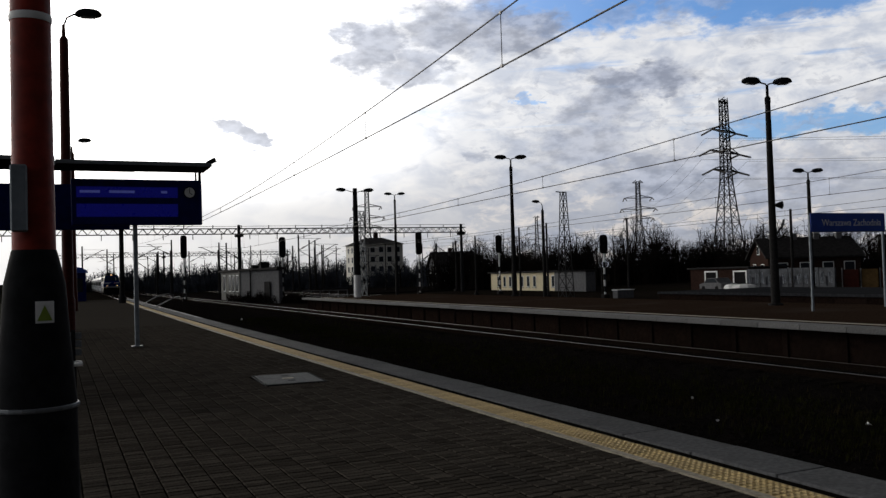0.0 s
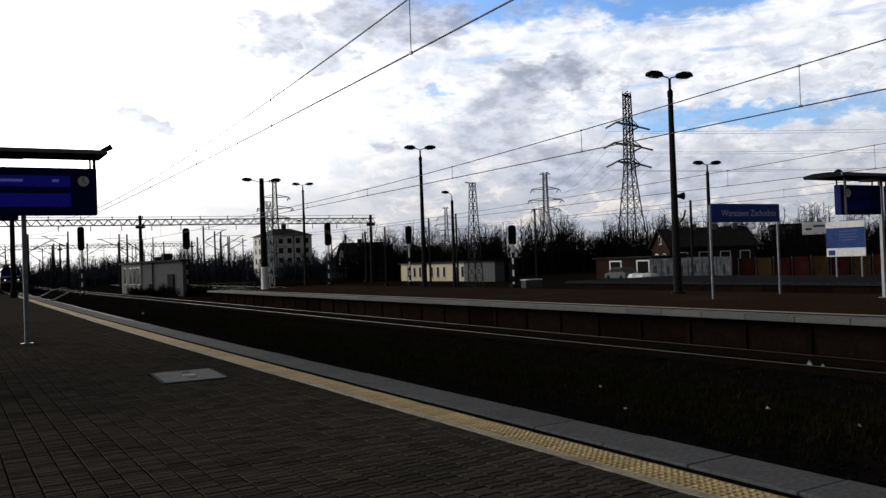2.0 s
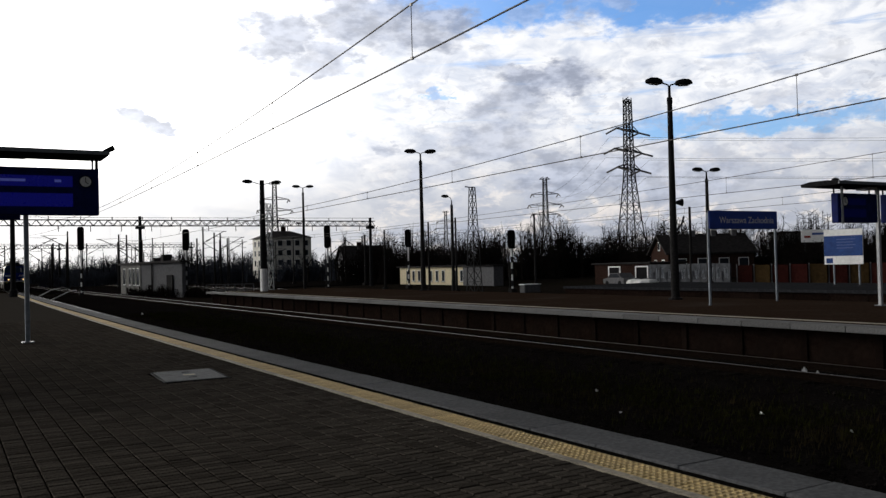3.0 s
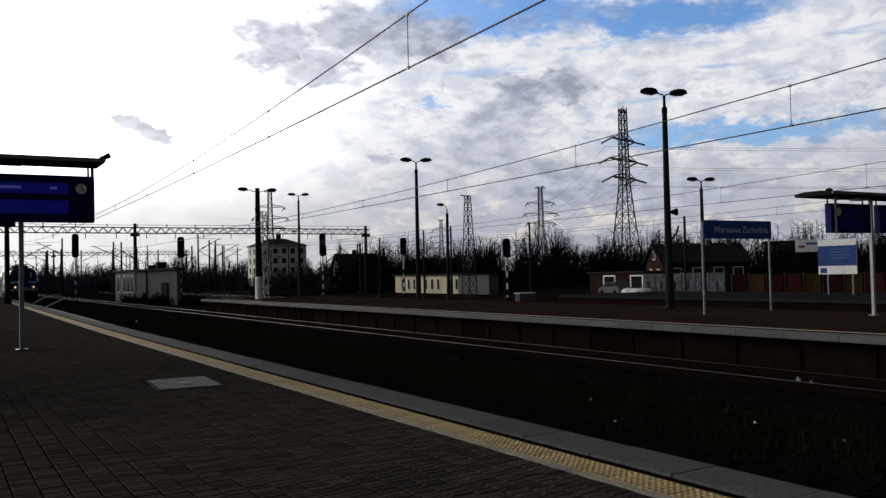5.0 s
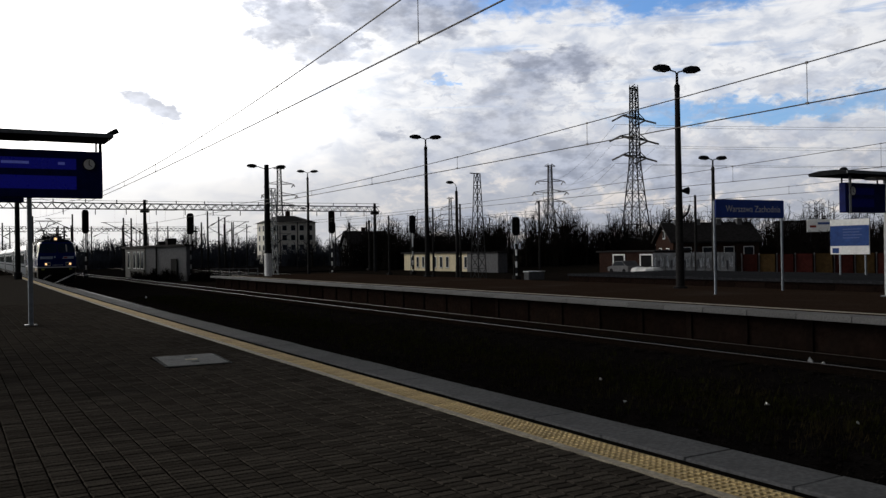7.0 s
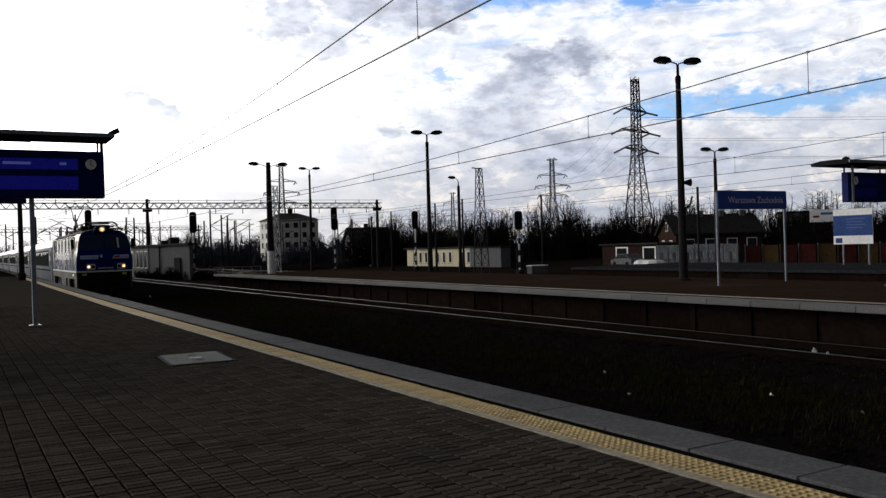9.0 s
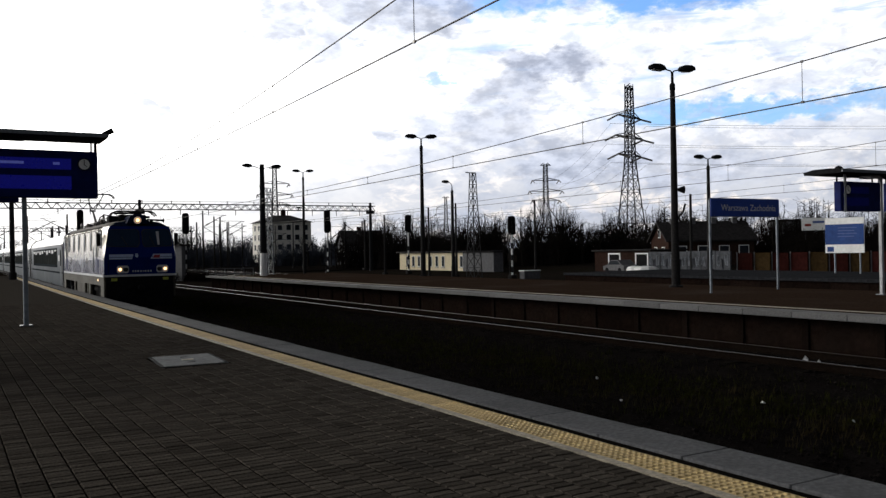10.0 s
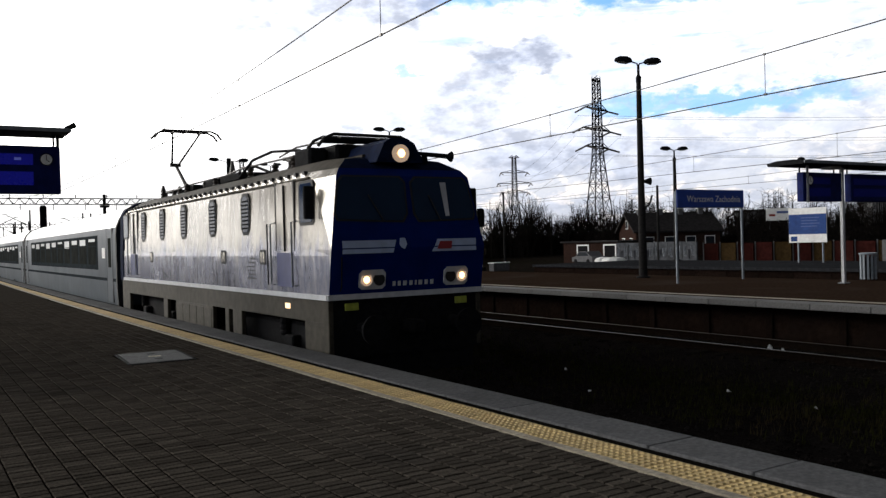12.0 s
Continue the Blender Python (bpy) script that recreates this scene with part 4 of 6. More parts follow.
# long cream hut
t = thing("cream_hut", pose(0, 0, 0), "long low cream hut with a row of tall windows", "hut")
part("wall", Shape().box(59.3, 64.5, 95.0, 114.0, -1.1, 1.35), CREAM, t, "cream plastered wall")
part("annex_wall", Shape().box(58.6, 60.0, 87.8, 95.0, -1.1, 1.3), GREYPLASTER, t, "grey annex wall")
part("roof", Shape().box(58.9, 64.9, 94.7, 114.4, 1.35, 1.55, 0.03), ROOFDARK, t)
part("annex_roof", Shape().box(58.4, 60.2, 87.6, 94.7, 1.3, 1.42, 0.03), ROOFDARK, t)
openings(t, None, 59.3, (96.4, 98.0, 101.2, 102.9, 104.6, 108.0, 109.7, 111.4), 0.62, -0.55, 0.85)

# house with a gable
t = thing("brick_house", pose(77.4, 78.7, -1.1, 0, 0, -28), "dark brick house with a steep gabled roof and pale chimneys", "house")
part("wall", Shape().box(0, 10.5, -3.6, 3.6, 0, 3.5), BRICK, t, "dark brick walls")
part("gable", Shape().prism([(-3.6, 3.5), (3.6, 3.5), (0, 5.5)], 0.0, 0.3, "x"), BRICK, t)
part("roof", Shape().prism([(-4.1, 3.25), (0.0, 5.6), (4.1, 3.25), (4.1, 3.45), (0.0, 5.82), (-4.1, 3.45)], -0.45, 10.9, "x"), ROOFDARK, t, "steep dark roof")
openings(t, None, 0.0, (-1.6, 1.6), 0.9, 1.2, 2.6)
openings(t, None, 0.0, (0.0,), 0.7, 3.9, 4.8)
openings(t, None, -3.6, (1.6, 4.2, 6.8, 9.2), 1.1, 1.2, 2.7, -1, "y")
for k in range(4):
    c = part("chimney", Shape().box(1.2 + 2.6 * k, 1.8 + 2.6 * k, -0.6, 0.0, 5.0, 6.2, 0.04), GREYPLASTER, t)
    part("chimney_cap", Shape().box(1.1 + 2.6 * k, 1.9 + 2.6 * k, -0.7, 0.1, 6.2, 6.32, 0.02), WHITE, c, "pale chimney cap")

# gabled house among the bare trees past the yard
t = thing("gabled_house", pose(66.5, 152.0, -1.1, 0, 0, -12), "grey rendered house with a dark pitched roof among bare trees", "house")
part("wall", Shape().box(0, 7.5, -4, 4, 0, 4.2), GREYPLASTER, t, "grey rendered walls")
part("roof", Shape().prism([(-4.6, 3.9), (0.0, 6.6), (4.6, 3.9), (4.6, 4.15), (0.0, 6.9), (-4.6, 4.15)], -0.5, 8.0, "x"), ROOFDARK, t, "dark pitched roof")
part("gable", Shape().prism([(-4, 4.2), (4, 4.2), (0, 6.5)], 0.0, 0.3, "x"), GREYPLASTER, t)
openings(t, None, 0.0, (-2, 2), 1.1, 1.2, 2.8)
openings(t, None, -4.0, (1.5, 3.8, 6.1), 1.1, 1.4, 3.0, -1, "y")
part("chimney", Shape().box(3.2, 4.0, 0.2, 0.9, 6.0, 7.6, 0.04), BRICK, t)

# garages, painted wall and fences
t = thing("garage_row", pose(0, 0, 0), "row of low dark garages with pale door frames", "garages")
part("wall", Shape().box(66.0, 71.0, 68.5, 77.6, -1.1, 1.2), BRICK, t)
part("roof", Shape().box(65.7, 71.3, 68.3, 77.9, 1.2, 1.38, 0.03), ROOFDARK, t)
for yc in (69.8, 74.2):
    d = part("door", Shape().box(65.95, 66.0, yc - 0.85, yc + 0.85, -1.05, 0.85), UNDERBLACK, t, "dark garage door")
    part("door_frame", Shape().box(65.90, 66.02, yc - 1.0, yc - 0.85, -1.05, 1.0).box(65.90, 66.02, yc + 0.85, yc + 1.0, -1.05, 1.0).box(65.90, 66.02, yc - 0.85, yc + 0.85, 0.85, 1.0), WHITE, d, "white frame")
SPRAYPALE = material("pale_spray_paint", (0.34, 0.36, 0.39), 0.8, 0, 0.3, 5, 1, 0)
SPRAYDARK = material("dark_spray_paint", (0.03, 0.03, 0.04), 0.8, 0, 0.3, 5, 1, 0)
t = thing("painted_wall", pose(0, 0, 0), "low grey wall covered with faded spray paint", "wall")
r3 = random.Random(11)
for k in range(6):
    p = part("panel", Shape().box(65.4, 65.6, 57.2 + k * 1.85, 59.0 + k * 1.85, -1.1, 1.1 + 0.06 * r3.random(), 0.02), GRAFF, t)
    for j in range(3):
        y0 = 57.4 + k * 1.85 + j * 0.5
        part("paint_mark", Shape().path([(65.40, y0 + 0.18 * r3.random() + 0.06 * i, 0.75 * math.cos(2.1 * i + j) * (0.6 + 0.4 * r3.random())) for i in range(7)], 0.035 + 0.03 * r3.random(), 4), (SPRAYPALE, SPRAYDARK, SPRAYPALE)[j], p)
t = thing("site_fence", pose(0, 0, 0), "long low fence of weathered rust-red and ochre panels", "fence")
for k in range(24):
    y0 = 56.0 - k * 1.8
    x0 = 66.0 + k * 0.25
    part("panel", Shape().box(x0, x0 + 0.08, y0 - 0.9, y0 + 0.82, -1.0, 0.85 + 0.08 * r3.random(), 0.01), OCHRE if k % 5 in (1, 4) else RUST, t)
    part("post", Shape().box(x0 - 0.06, x0 + 0.02, y0 + 0.82, y0 + 0.9, -1.1, 1.0), GREYPLASTER, t)

# parked car and a snow-white heap by the garages
t = thing("parked_car", pose(62.5, 69.5, -1.1, 0, 0, 80), "pale parked car before the garages", "car")
part("body", Shape().prism([(-2.0, 0.3), (2.0, 0.3), (2.05, 0.75), (1.2, 0.9), (0.6, 1.4), (-0.9, 1.42), (-1.6, 0.95), (-2.05, 0.85)], -0.8, 0.8), GREYPLASTER, t)
part("windows", Shape().prism([(1.0, 0.92), (0.55, 1.34), (-0.85, 1.36), (-1.4, 0.95)], -0.81, 0.81), PANE, t)
for xx in (-1.25, 1.25):
    for yy in (-0.75, 0.75):
        part("wheel", Shape().tube((xx, yy - 0.1, 0.3), (xx, yy + 0.1, 0.3), 0.3, 0.3, 16), UNDERBLACK, t)


for x, y, w in ((62.0, 66.6, 1.0), (61.6, 64.6, 1.3)):
    t = thing("white_sheet", pose(x, y, -1.1, 0, 0, 80), "heap of white sheeting lying before the garages", "sheeting")
    part("sheet", Shape().lathe([(w, 0.0), (w * 0.95, 0.5), (w * 0.75, 0.72), (w * 0.3, 0.80)], 9), WHITE, t)
    part("weight", Shape().box(-0.2, 0.2, -0.1, 0.1, 0.76, 0.88, 0.02), GREYPLASTER, t)
t = thing("container", pose(66.4, 32.2, -1.1), "pale grey steel container before the coloured fence", "container")
part("body", Shape().box(0, 1.2, 0, 7.0, 0.1, 2.05, 0.03), GREYPLASTER, t, "pale grey corrugated body")
for k in range(14):
    part("rib", Shape().box(-0.05, 0.0, 0.2 + k * 0.48, 0.42 + k * 0.48, 0.2, 1.95), GREYPLASTER, t)
part("skid", Shape().box(0.1, 1.1, 0.2, 6.8, 0, 0.1), UNDERBLACK, t)


# ---- bare trees and far woods ----
def bare_tree(seed, h, spread):
    """A trunk, limbs and many fine twigs."""
    r = random.Random(seed)
    wood, twigs = Shape(), Shape()

    def grow(p, d, length, rad, level):
        q = p + d * length
        (wood if level < 2 else twigs).tube(p, q, rad, rad * 0.62, 6 if level < 2 else 3, False)
        if level == 4:
            return
        n = (5, 4, 4, 4)[level]
        for k in range(n):
            f = 1.0 if k == 0 else r.uniform(0.35, 0.98)
            axis = Vector((r.uniform(-1, 1), r.uniform(-1, 1), r.uniform(-0.25, 0.9))).normalized()
            nd = (d * (1.1 if k == 0 else 0.75) + axis * spread).normalized()
            grow(p + d * length * f, nd, length * r.uniform(0.5, 0.75), rad * 0.5 * (1.1 if k == 0 else 0.8), level + 1)
    grow(Vector((0, 0, 0)), Vector((0, 0, 1)), h * 0.36, h * 0.022, 0)
    return wood, twigs


def tree_kind(seed, h, spread, label):
    t = thing("bare_tree", pose(0, 0, 0), label, "tree", "bare trees")
    wood, twigs = bare_tree(seed, h, spread)
    part("trunk", wood, BARK, t)
    part("crown", twigs, TWIG, t)
    return t


r4 = random.Random(5)
kinds = [tree_kind(1, 10.5, 0.75, "bare winter tree with a wide twiggy crown"), tree_kind(2, 9.0, 0.9, "bare winter tree with a dense low crown"),
         tree_kind(3, 12.5, 0.6, "tall bare winter tree"), tree_kind(4, 7.5, 1.0, "bare shrubby winter tree")]
first = [True] * 4


def plant(k, x, y, sc=1.0):
    m = pose(x, y, -1.1, 0, 0, r4.uniform(0, 360))
    if first[k]:
        kinds[k].matrix_basis = m
        first[k] = False
        return
    copy_thing(kinds[k], m)


# the taller group by the second pylon, then a belt behind the huts
for k, x, y in ((2, 78.5, 104.5), (2, 81.0, 103.0), (0, 76.0, 106.0), (0, 83.5, 101.0), (1, 74.0, 108.0), (1, 86.0, 100.0), (3, 72.5, 104.0), (2, 79.5, 108.0), (0, 73.0, 112.0)):
    plant(k, x, y)
for i in range(70):
    f = i / 69
    px, py = 58 + f * 78, 128 - f * 66
    plant(r4.choice((0, 1, 1, 3, 3)), px + r4.uniform(-3, 5), py + r4.uniform(-4, 8))
for i in range(14):
    plant(r4.choice((0, 1, 3)), r4.uniform(84, 98), r4.uniform(66, 96))
for i in range(22):
    plant(r4.choice((0, 1, 2)), 24 + i * 4.2 + r4.uniform(-2, 2), 292 - i * 2.4 + r4.uniform(-8, 8))
plant(2, 56.5, 236)
plant(2, 59.5, 239)
plant(0, 35.0, 172)
plant(0, 35.6, 150)
plant(1, 62.0, 158)
plant(2, 74.5, 168)


def thicket(name, pts, h0, h1, mat, seed, label, wide=2.2, each=26, thick=0.10):
    """Brushwood: many thin crossing stems and twigs, one dense dark mass."""
    r = random.Random(seed)
    s = Shape()
    for x, y in pts:
        h = r.uniform(h0, h1)
        for k in range(each):
            a = r.uniform(0, 6.283)
            w = r.uniform(0.1, wide)
            bx, by = x + r.uniform(-wide, wide) * 0.5, y + r.uniform(-wide, wide) * 0.5
            p = Vector((bx, by, -1.1))
            q = Vector((bx + math.cos(a) * w * 0.6, by + math.sin(a) * w * 0.6, -1.1 + h * r.uniform(0.45, 1.0)))
            s.tube(p, q, thick, 0.02, 3, False)
            for j in range(6):
                b = p.lerp(q, r.uniform(0.35, 1.0))
                s.tube(b, b + Vector((r.uniform(-1, 1), r.uniform(-1, 1), r.uniform(0.0, 0.8))) * h * r.uniform(0.10, 0.24), thick * 0.38, 0.012, 3, False)
    return tagged(new(name, s.mesh(name, mat)), label, "thicket", "", "stuff")


belt = [(56 + i * 0.85 + r4.uniform(-2, 2), 126 - i * 0.70 + r4.uniform(-3, 3)) for i in range(105)]
thicket("brushwood", belt, 3.6, 6.6, TWIG, 21, "dense dark leafless brushwood behind the huts", 2.6, 34)
thicket("brushwood", [(x + 8, y + 9) for x, y in belt], 6.0, 10.0, TWIG, 22, "dense dark leafless brushwood behind the huts", 2.6, 34)
thicket("brushwood", [(82 + i * 0.8, 88 - i * 0.9 + r4.uniform(-2, 2)) for i in range(60)], 3.0, 5.2, TWIG, 24, "dark leafless brushwood along the fence")
thicket("brushwood", [(72.5 + i * 0.42 + r4.uniform(-1, 1), 56 - i * 0.75 + r4.uniform(-1, 1)) for i in range(64)], 2.4, 4.2, TWIG, 26, "dark leafless brush behind the coloured fence", 2.2, 30)
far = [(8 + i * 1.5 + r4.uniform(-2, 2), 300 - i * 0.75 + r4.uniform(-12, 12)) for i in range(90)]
thicket("far_brushwood", far, 4.0, 8.5, HAZEWOODS, 23, "far line of leafless woods, bluish haze put into the colour", 4.0, 60, 0.18)
thicket("far_brushwood", [(20 + i * 1.2 + r4.uniform(-2, 2), 200 - i * 0.7 + r4.uniform(-6, 6)) for i in range(50)], 2.5, 5.5, HAZEWOODS, 25, "low leafless brush in the yard", 2.5, 36, 0.12)

thicket("weeds_by_hut", [(18.9 + i * 0.16 + r4.uniform(-0.4, 0.4), 103.5 - i * 0.42 + r4.uniform(-0.5, 0.5)) for i in range(34)], 0.5, 1.5, TWIG, 27, "dark dry weeds along the foot of the small building", 0.8, 22, 0.03)

# rising dark bank behind the far tracks that closes the view
s = Shape()
s.prism([(72, -1.14), (95, -0.3), (160, 0.6), (400, 1.5), (400, -1.14)], -80, 160, "y")
setting("earth_bank", s, EARTH, "low dark earth bank behind the fences", "ground")
s = Shape()
s.prism([(320, -1.14), (330, 1.2), (600, 2.5), (600, -1.14)], -100, 400, "x")
setting("far_bank", s, EARTH, "low dark rise at the end of the yard", "ground")

# far blocks and a hoarding over the fence
for x, y, w, h in ((190, 142, 16, 7.5), (215, 120, 22, 9)):
    t = thing("far_building", pose(x, y, 0, 0, 0, 40), "far pale building half hidden behind bare trees", "building")
    part("wall", Shape().box(0, w, 0, 8, -1.1, h), GREYPLASTER, t)
    part("roof", Shape().box(-0.4, w + 0.4, -0.4, 8.4, h, h + 0.5), ROOFDARK, t)
    openings(t, None, 0.0, [1.5 + 2.8 * k for k in range(int(w / 2.8))], 1.4, h - 2.4, h - 1.0, -1, "y")
t = thing("hoarding", pose(104.5, 76.5, -1.1, 0, 0, -50), "pale hoarding above the fence", "hoarding")
part("panel", Shape().box(-1.7, 1.7, -0.1, 0.1, 4.6, 6.3, 0.02), WHITE, t)
part("text_bar", Shape().box(-1.3, -0.5, -0.13, -0.1, 5.2, 5.5), REDPAINT, t)
part("text_bar", Shape().box(-0.3, 1.2, -0.13, -0.1, 5.6, 5.9), BARBLUE, t)
for xx in (-1.2, 1.2):
    part("post", Shape().tube((xx, 0, 0), (xx, 0, 5.0), 0.1), LATTICE, t)


# ---- the train ----
SILVER = material("loco_silver_paint", (0.72, 0.67, 0.58), 0.18, 0.65, 0.14, 1.5, 0.9, 1.0, other=(0.40, 0.38, 0.35), coat=0.3, stretch=(1, 1, 0.35), depth=0.05)


def side_paint_reflected():
    """Weathered silver paint, dark streaks; a reflection is painted in, grey-blue towards the sill with an uneven edge.
    """
    m = material("loco_paint_reflected", (0.56, 0.52, 0.45), 0.24, 0.55, 0.22, 1.6, 0.9, 1.0, other=(0.27, 0.26, 0.26), coat=0.25, stretch=(1, 1, 0.35), depth=0.05)
    tree = m.node_tree
    g = Graph(tree)
    b = tree.nodes["Principled BSDF"]
    silver = b.inputs["Base Color"].links[0].from_socket
    co = tree.nodes.new("ShaderNodeTexCoord").outputs["Object"]
    sep = tree.nodes.new("ShaderNodeSeparateXYZ")
    g.link(co, sep.inputs[0])
    mp = tree.nodes.new("ShaderNodeMapping")
    mp.inputs["Scale"].default_value = (1, 2.2, 0.5)
    g.link(co, mp.inputs["Vector"])
    ragged = g.noise(mp.outputs[0], 1.5, 6, 0.65, 0.6)
    # painted reflection of the platform: grey-blue below a noisy height
    height = g.math("ADD", sep.outputs[2], g.math("MULTIPLY", g.math("SUBTRACT", ragged, 0.5), 1.5))
    blue = g.mix(g.step(g.noise(mp.outputs[0], 3.2, 5, 0.6), 0.35, 0.7), (0.20, 0.21, 0.29), (0.42, 0.42, 0.47))
    col = g.mix(g.step(height, 1.95, 1.35), silver, blue)
    streak = g.noise(g.join(g.math("MULTIPLY", sep.outputs[1], 9.0), g.math("MULTIPLY", sep.outputs[2], 0.5)), 1.0, 4, 0.6)
    col = g.mix(g.math("MULTIPLY", g.step(streak, 0.58, 0.72), 0.45), col, (0.13, 0.12, 0.11))
    g.link(col, b.inputs["Base Color"])
    return m


SIDEREFLECTED = side_paint_reflected()
DEEPBLUE = material("loco_deep_blue", (0.001, 0.013, 0.125), 0.55, 0.0, 0.15, 3, 0.8, 0.03, coat=0.0, spec=0.06)
DOORBLUE = material("loco_door_blue", (0.05, 0.06, 0.17), 0.35, 0.0, 0.15, 3, 0.8, 0.03, coat=0.15)
SKIRT = material("loco_skirt", (0.050, 0.045, 0.034), 0.6, 0.1, 0.25, 6, 0.8, 0.15, other=(0.034, 0.030, 0.024), spec=0.12)
ROOFGREY = material("loco_roof", (0.065, 0.058, 0.047), 0.75, 0.0, 0.25, 5, 0.8, 0.15, spec=0.08)
UNDER = material("underframe_black", (0.010, 0.010, 0.011), 0.8, 0.1, 0.3, 8, 0.8, 0.2, spec=0.05)
STRIPE = material("white_stripe", (0.55, 0.56, 0.58), 0.5, 0, 0.12, 6, 1, 0.05)
PLATE = material("pale_blue_panel", (0.42, 0.50, 0.68), 0.45, 0, 0.1, 6, 1, 0.02)
GLASS = glass("dark_glass", (0.006, 0.022, 0.055), 0.05)
BULB = material("warm_lamp", (1.0, 0.52, 0.20), 0.3, 0, 0.05, 5, 1, 0, glow=4.0)
BULBDIM = material("small_warm_lamp", (1.0, 0.72, 0.42), 0.3, 0, 0.05, 5, 1, 0, glow=1.2)
REFLECT = material("lamp_reflector", (0.35, 0.33, 0.30), 0.3, 0.8, 0.1, 8, 1, 0)
# bowl and rim glow themselves, in place of reflected bulb light and its spread
REFLECTGLOW = material("glowing_reflector", (0.55, 0.40, 0.28), 0.3, 0.5, 0.1, 8, 1, 0, glow=0.45)
CABROOF = material("cab_roof_paint", (0.006, 0.012, 0.036), 0.8, 0.0, 0.3, 5, 0.9, 0.1, spec=0.03)
RUBBER = material("rubber_seal", (0.012, 0.012, 0.013), 0.7, 0, 0.2, 10, 1, 0.05)
REDLOGO = material("logo_red", (0.30, 0.02, 0.03), 0.5, 0, 0.1, 8, 1, 0)
YGREEN = material("yellow_green_plate", (0.34, 0.38, 0.05), 0.5, 0, 0.2, 8, 1, 0)
COPPER = material("panto_steel", (0.05, 0.045, 0.042), 0.55, 0.5, 0.2, 10, 1, 0)
COACH = material("coach_grey_paint", (0.10, 0.115, 0.13), 0.34, 0.0, 0.12, 2, 0.6, 0.3, other=(0.15, 0.16, 0.17), coat=0.0, spec=0.05, stretch=(1, 0.6, 0.5))
BAND = material("coach_window_band", (0.034, 0.040, 0.044), 0.9, 0.0, 0.15, 3, 0.6, 0.03, coat=0.0, spec=0.0)
COACHGLASS = material("coach_glass", (0.030, 0.032, 0.030), 0.3, 0.0, 0.2, 2, 0.5, 0.0, spec=0.0)
COACHROOF = material("coach_roof", (0.46, 0.47, 0.46), 0.38, 0.2, 0.12, 3, 0.5, 0.05, coat=0.3)

RING = ((1.49, 0.80), (1.49, 1.52), (1.485, 1.62), (1.45, 2.78), (1.36, 2.93), (1.0, 3.15), (0.5, 3.22))
NOSE = ((1.47, 0.80, 0.0), (1.47, 1.52, -0.12), (1.47, 1.62, -0.14), (1.27, 2.82, 0.03), (1.18, 2.94, 0.12), (0.92, 3.12, 0.42), (0.5, 3.18, 0.6))


def nose_y(z):
    if z < 1.62:
        return -0.14 * (z - 0.80) / 0.82
    return -0.14 + 0.17 * (z - 1.62) / 1.20


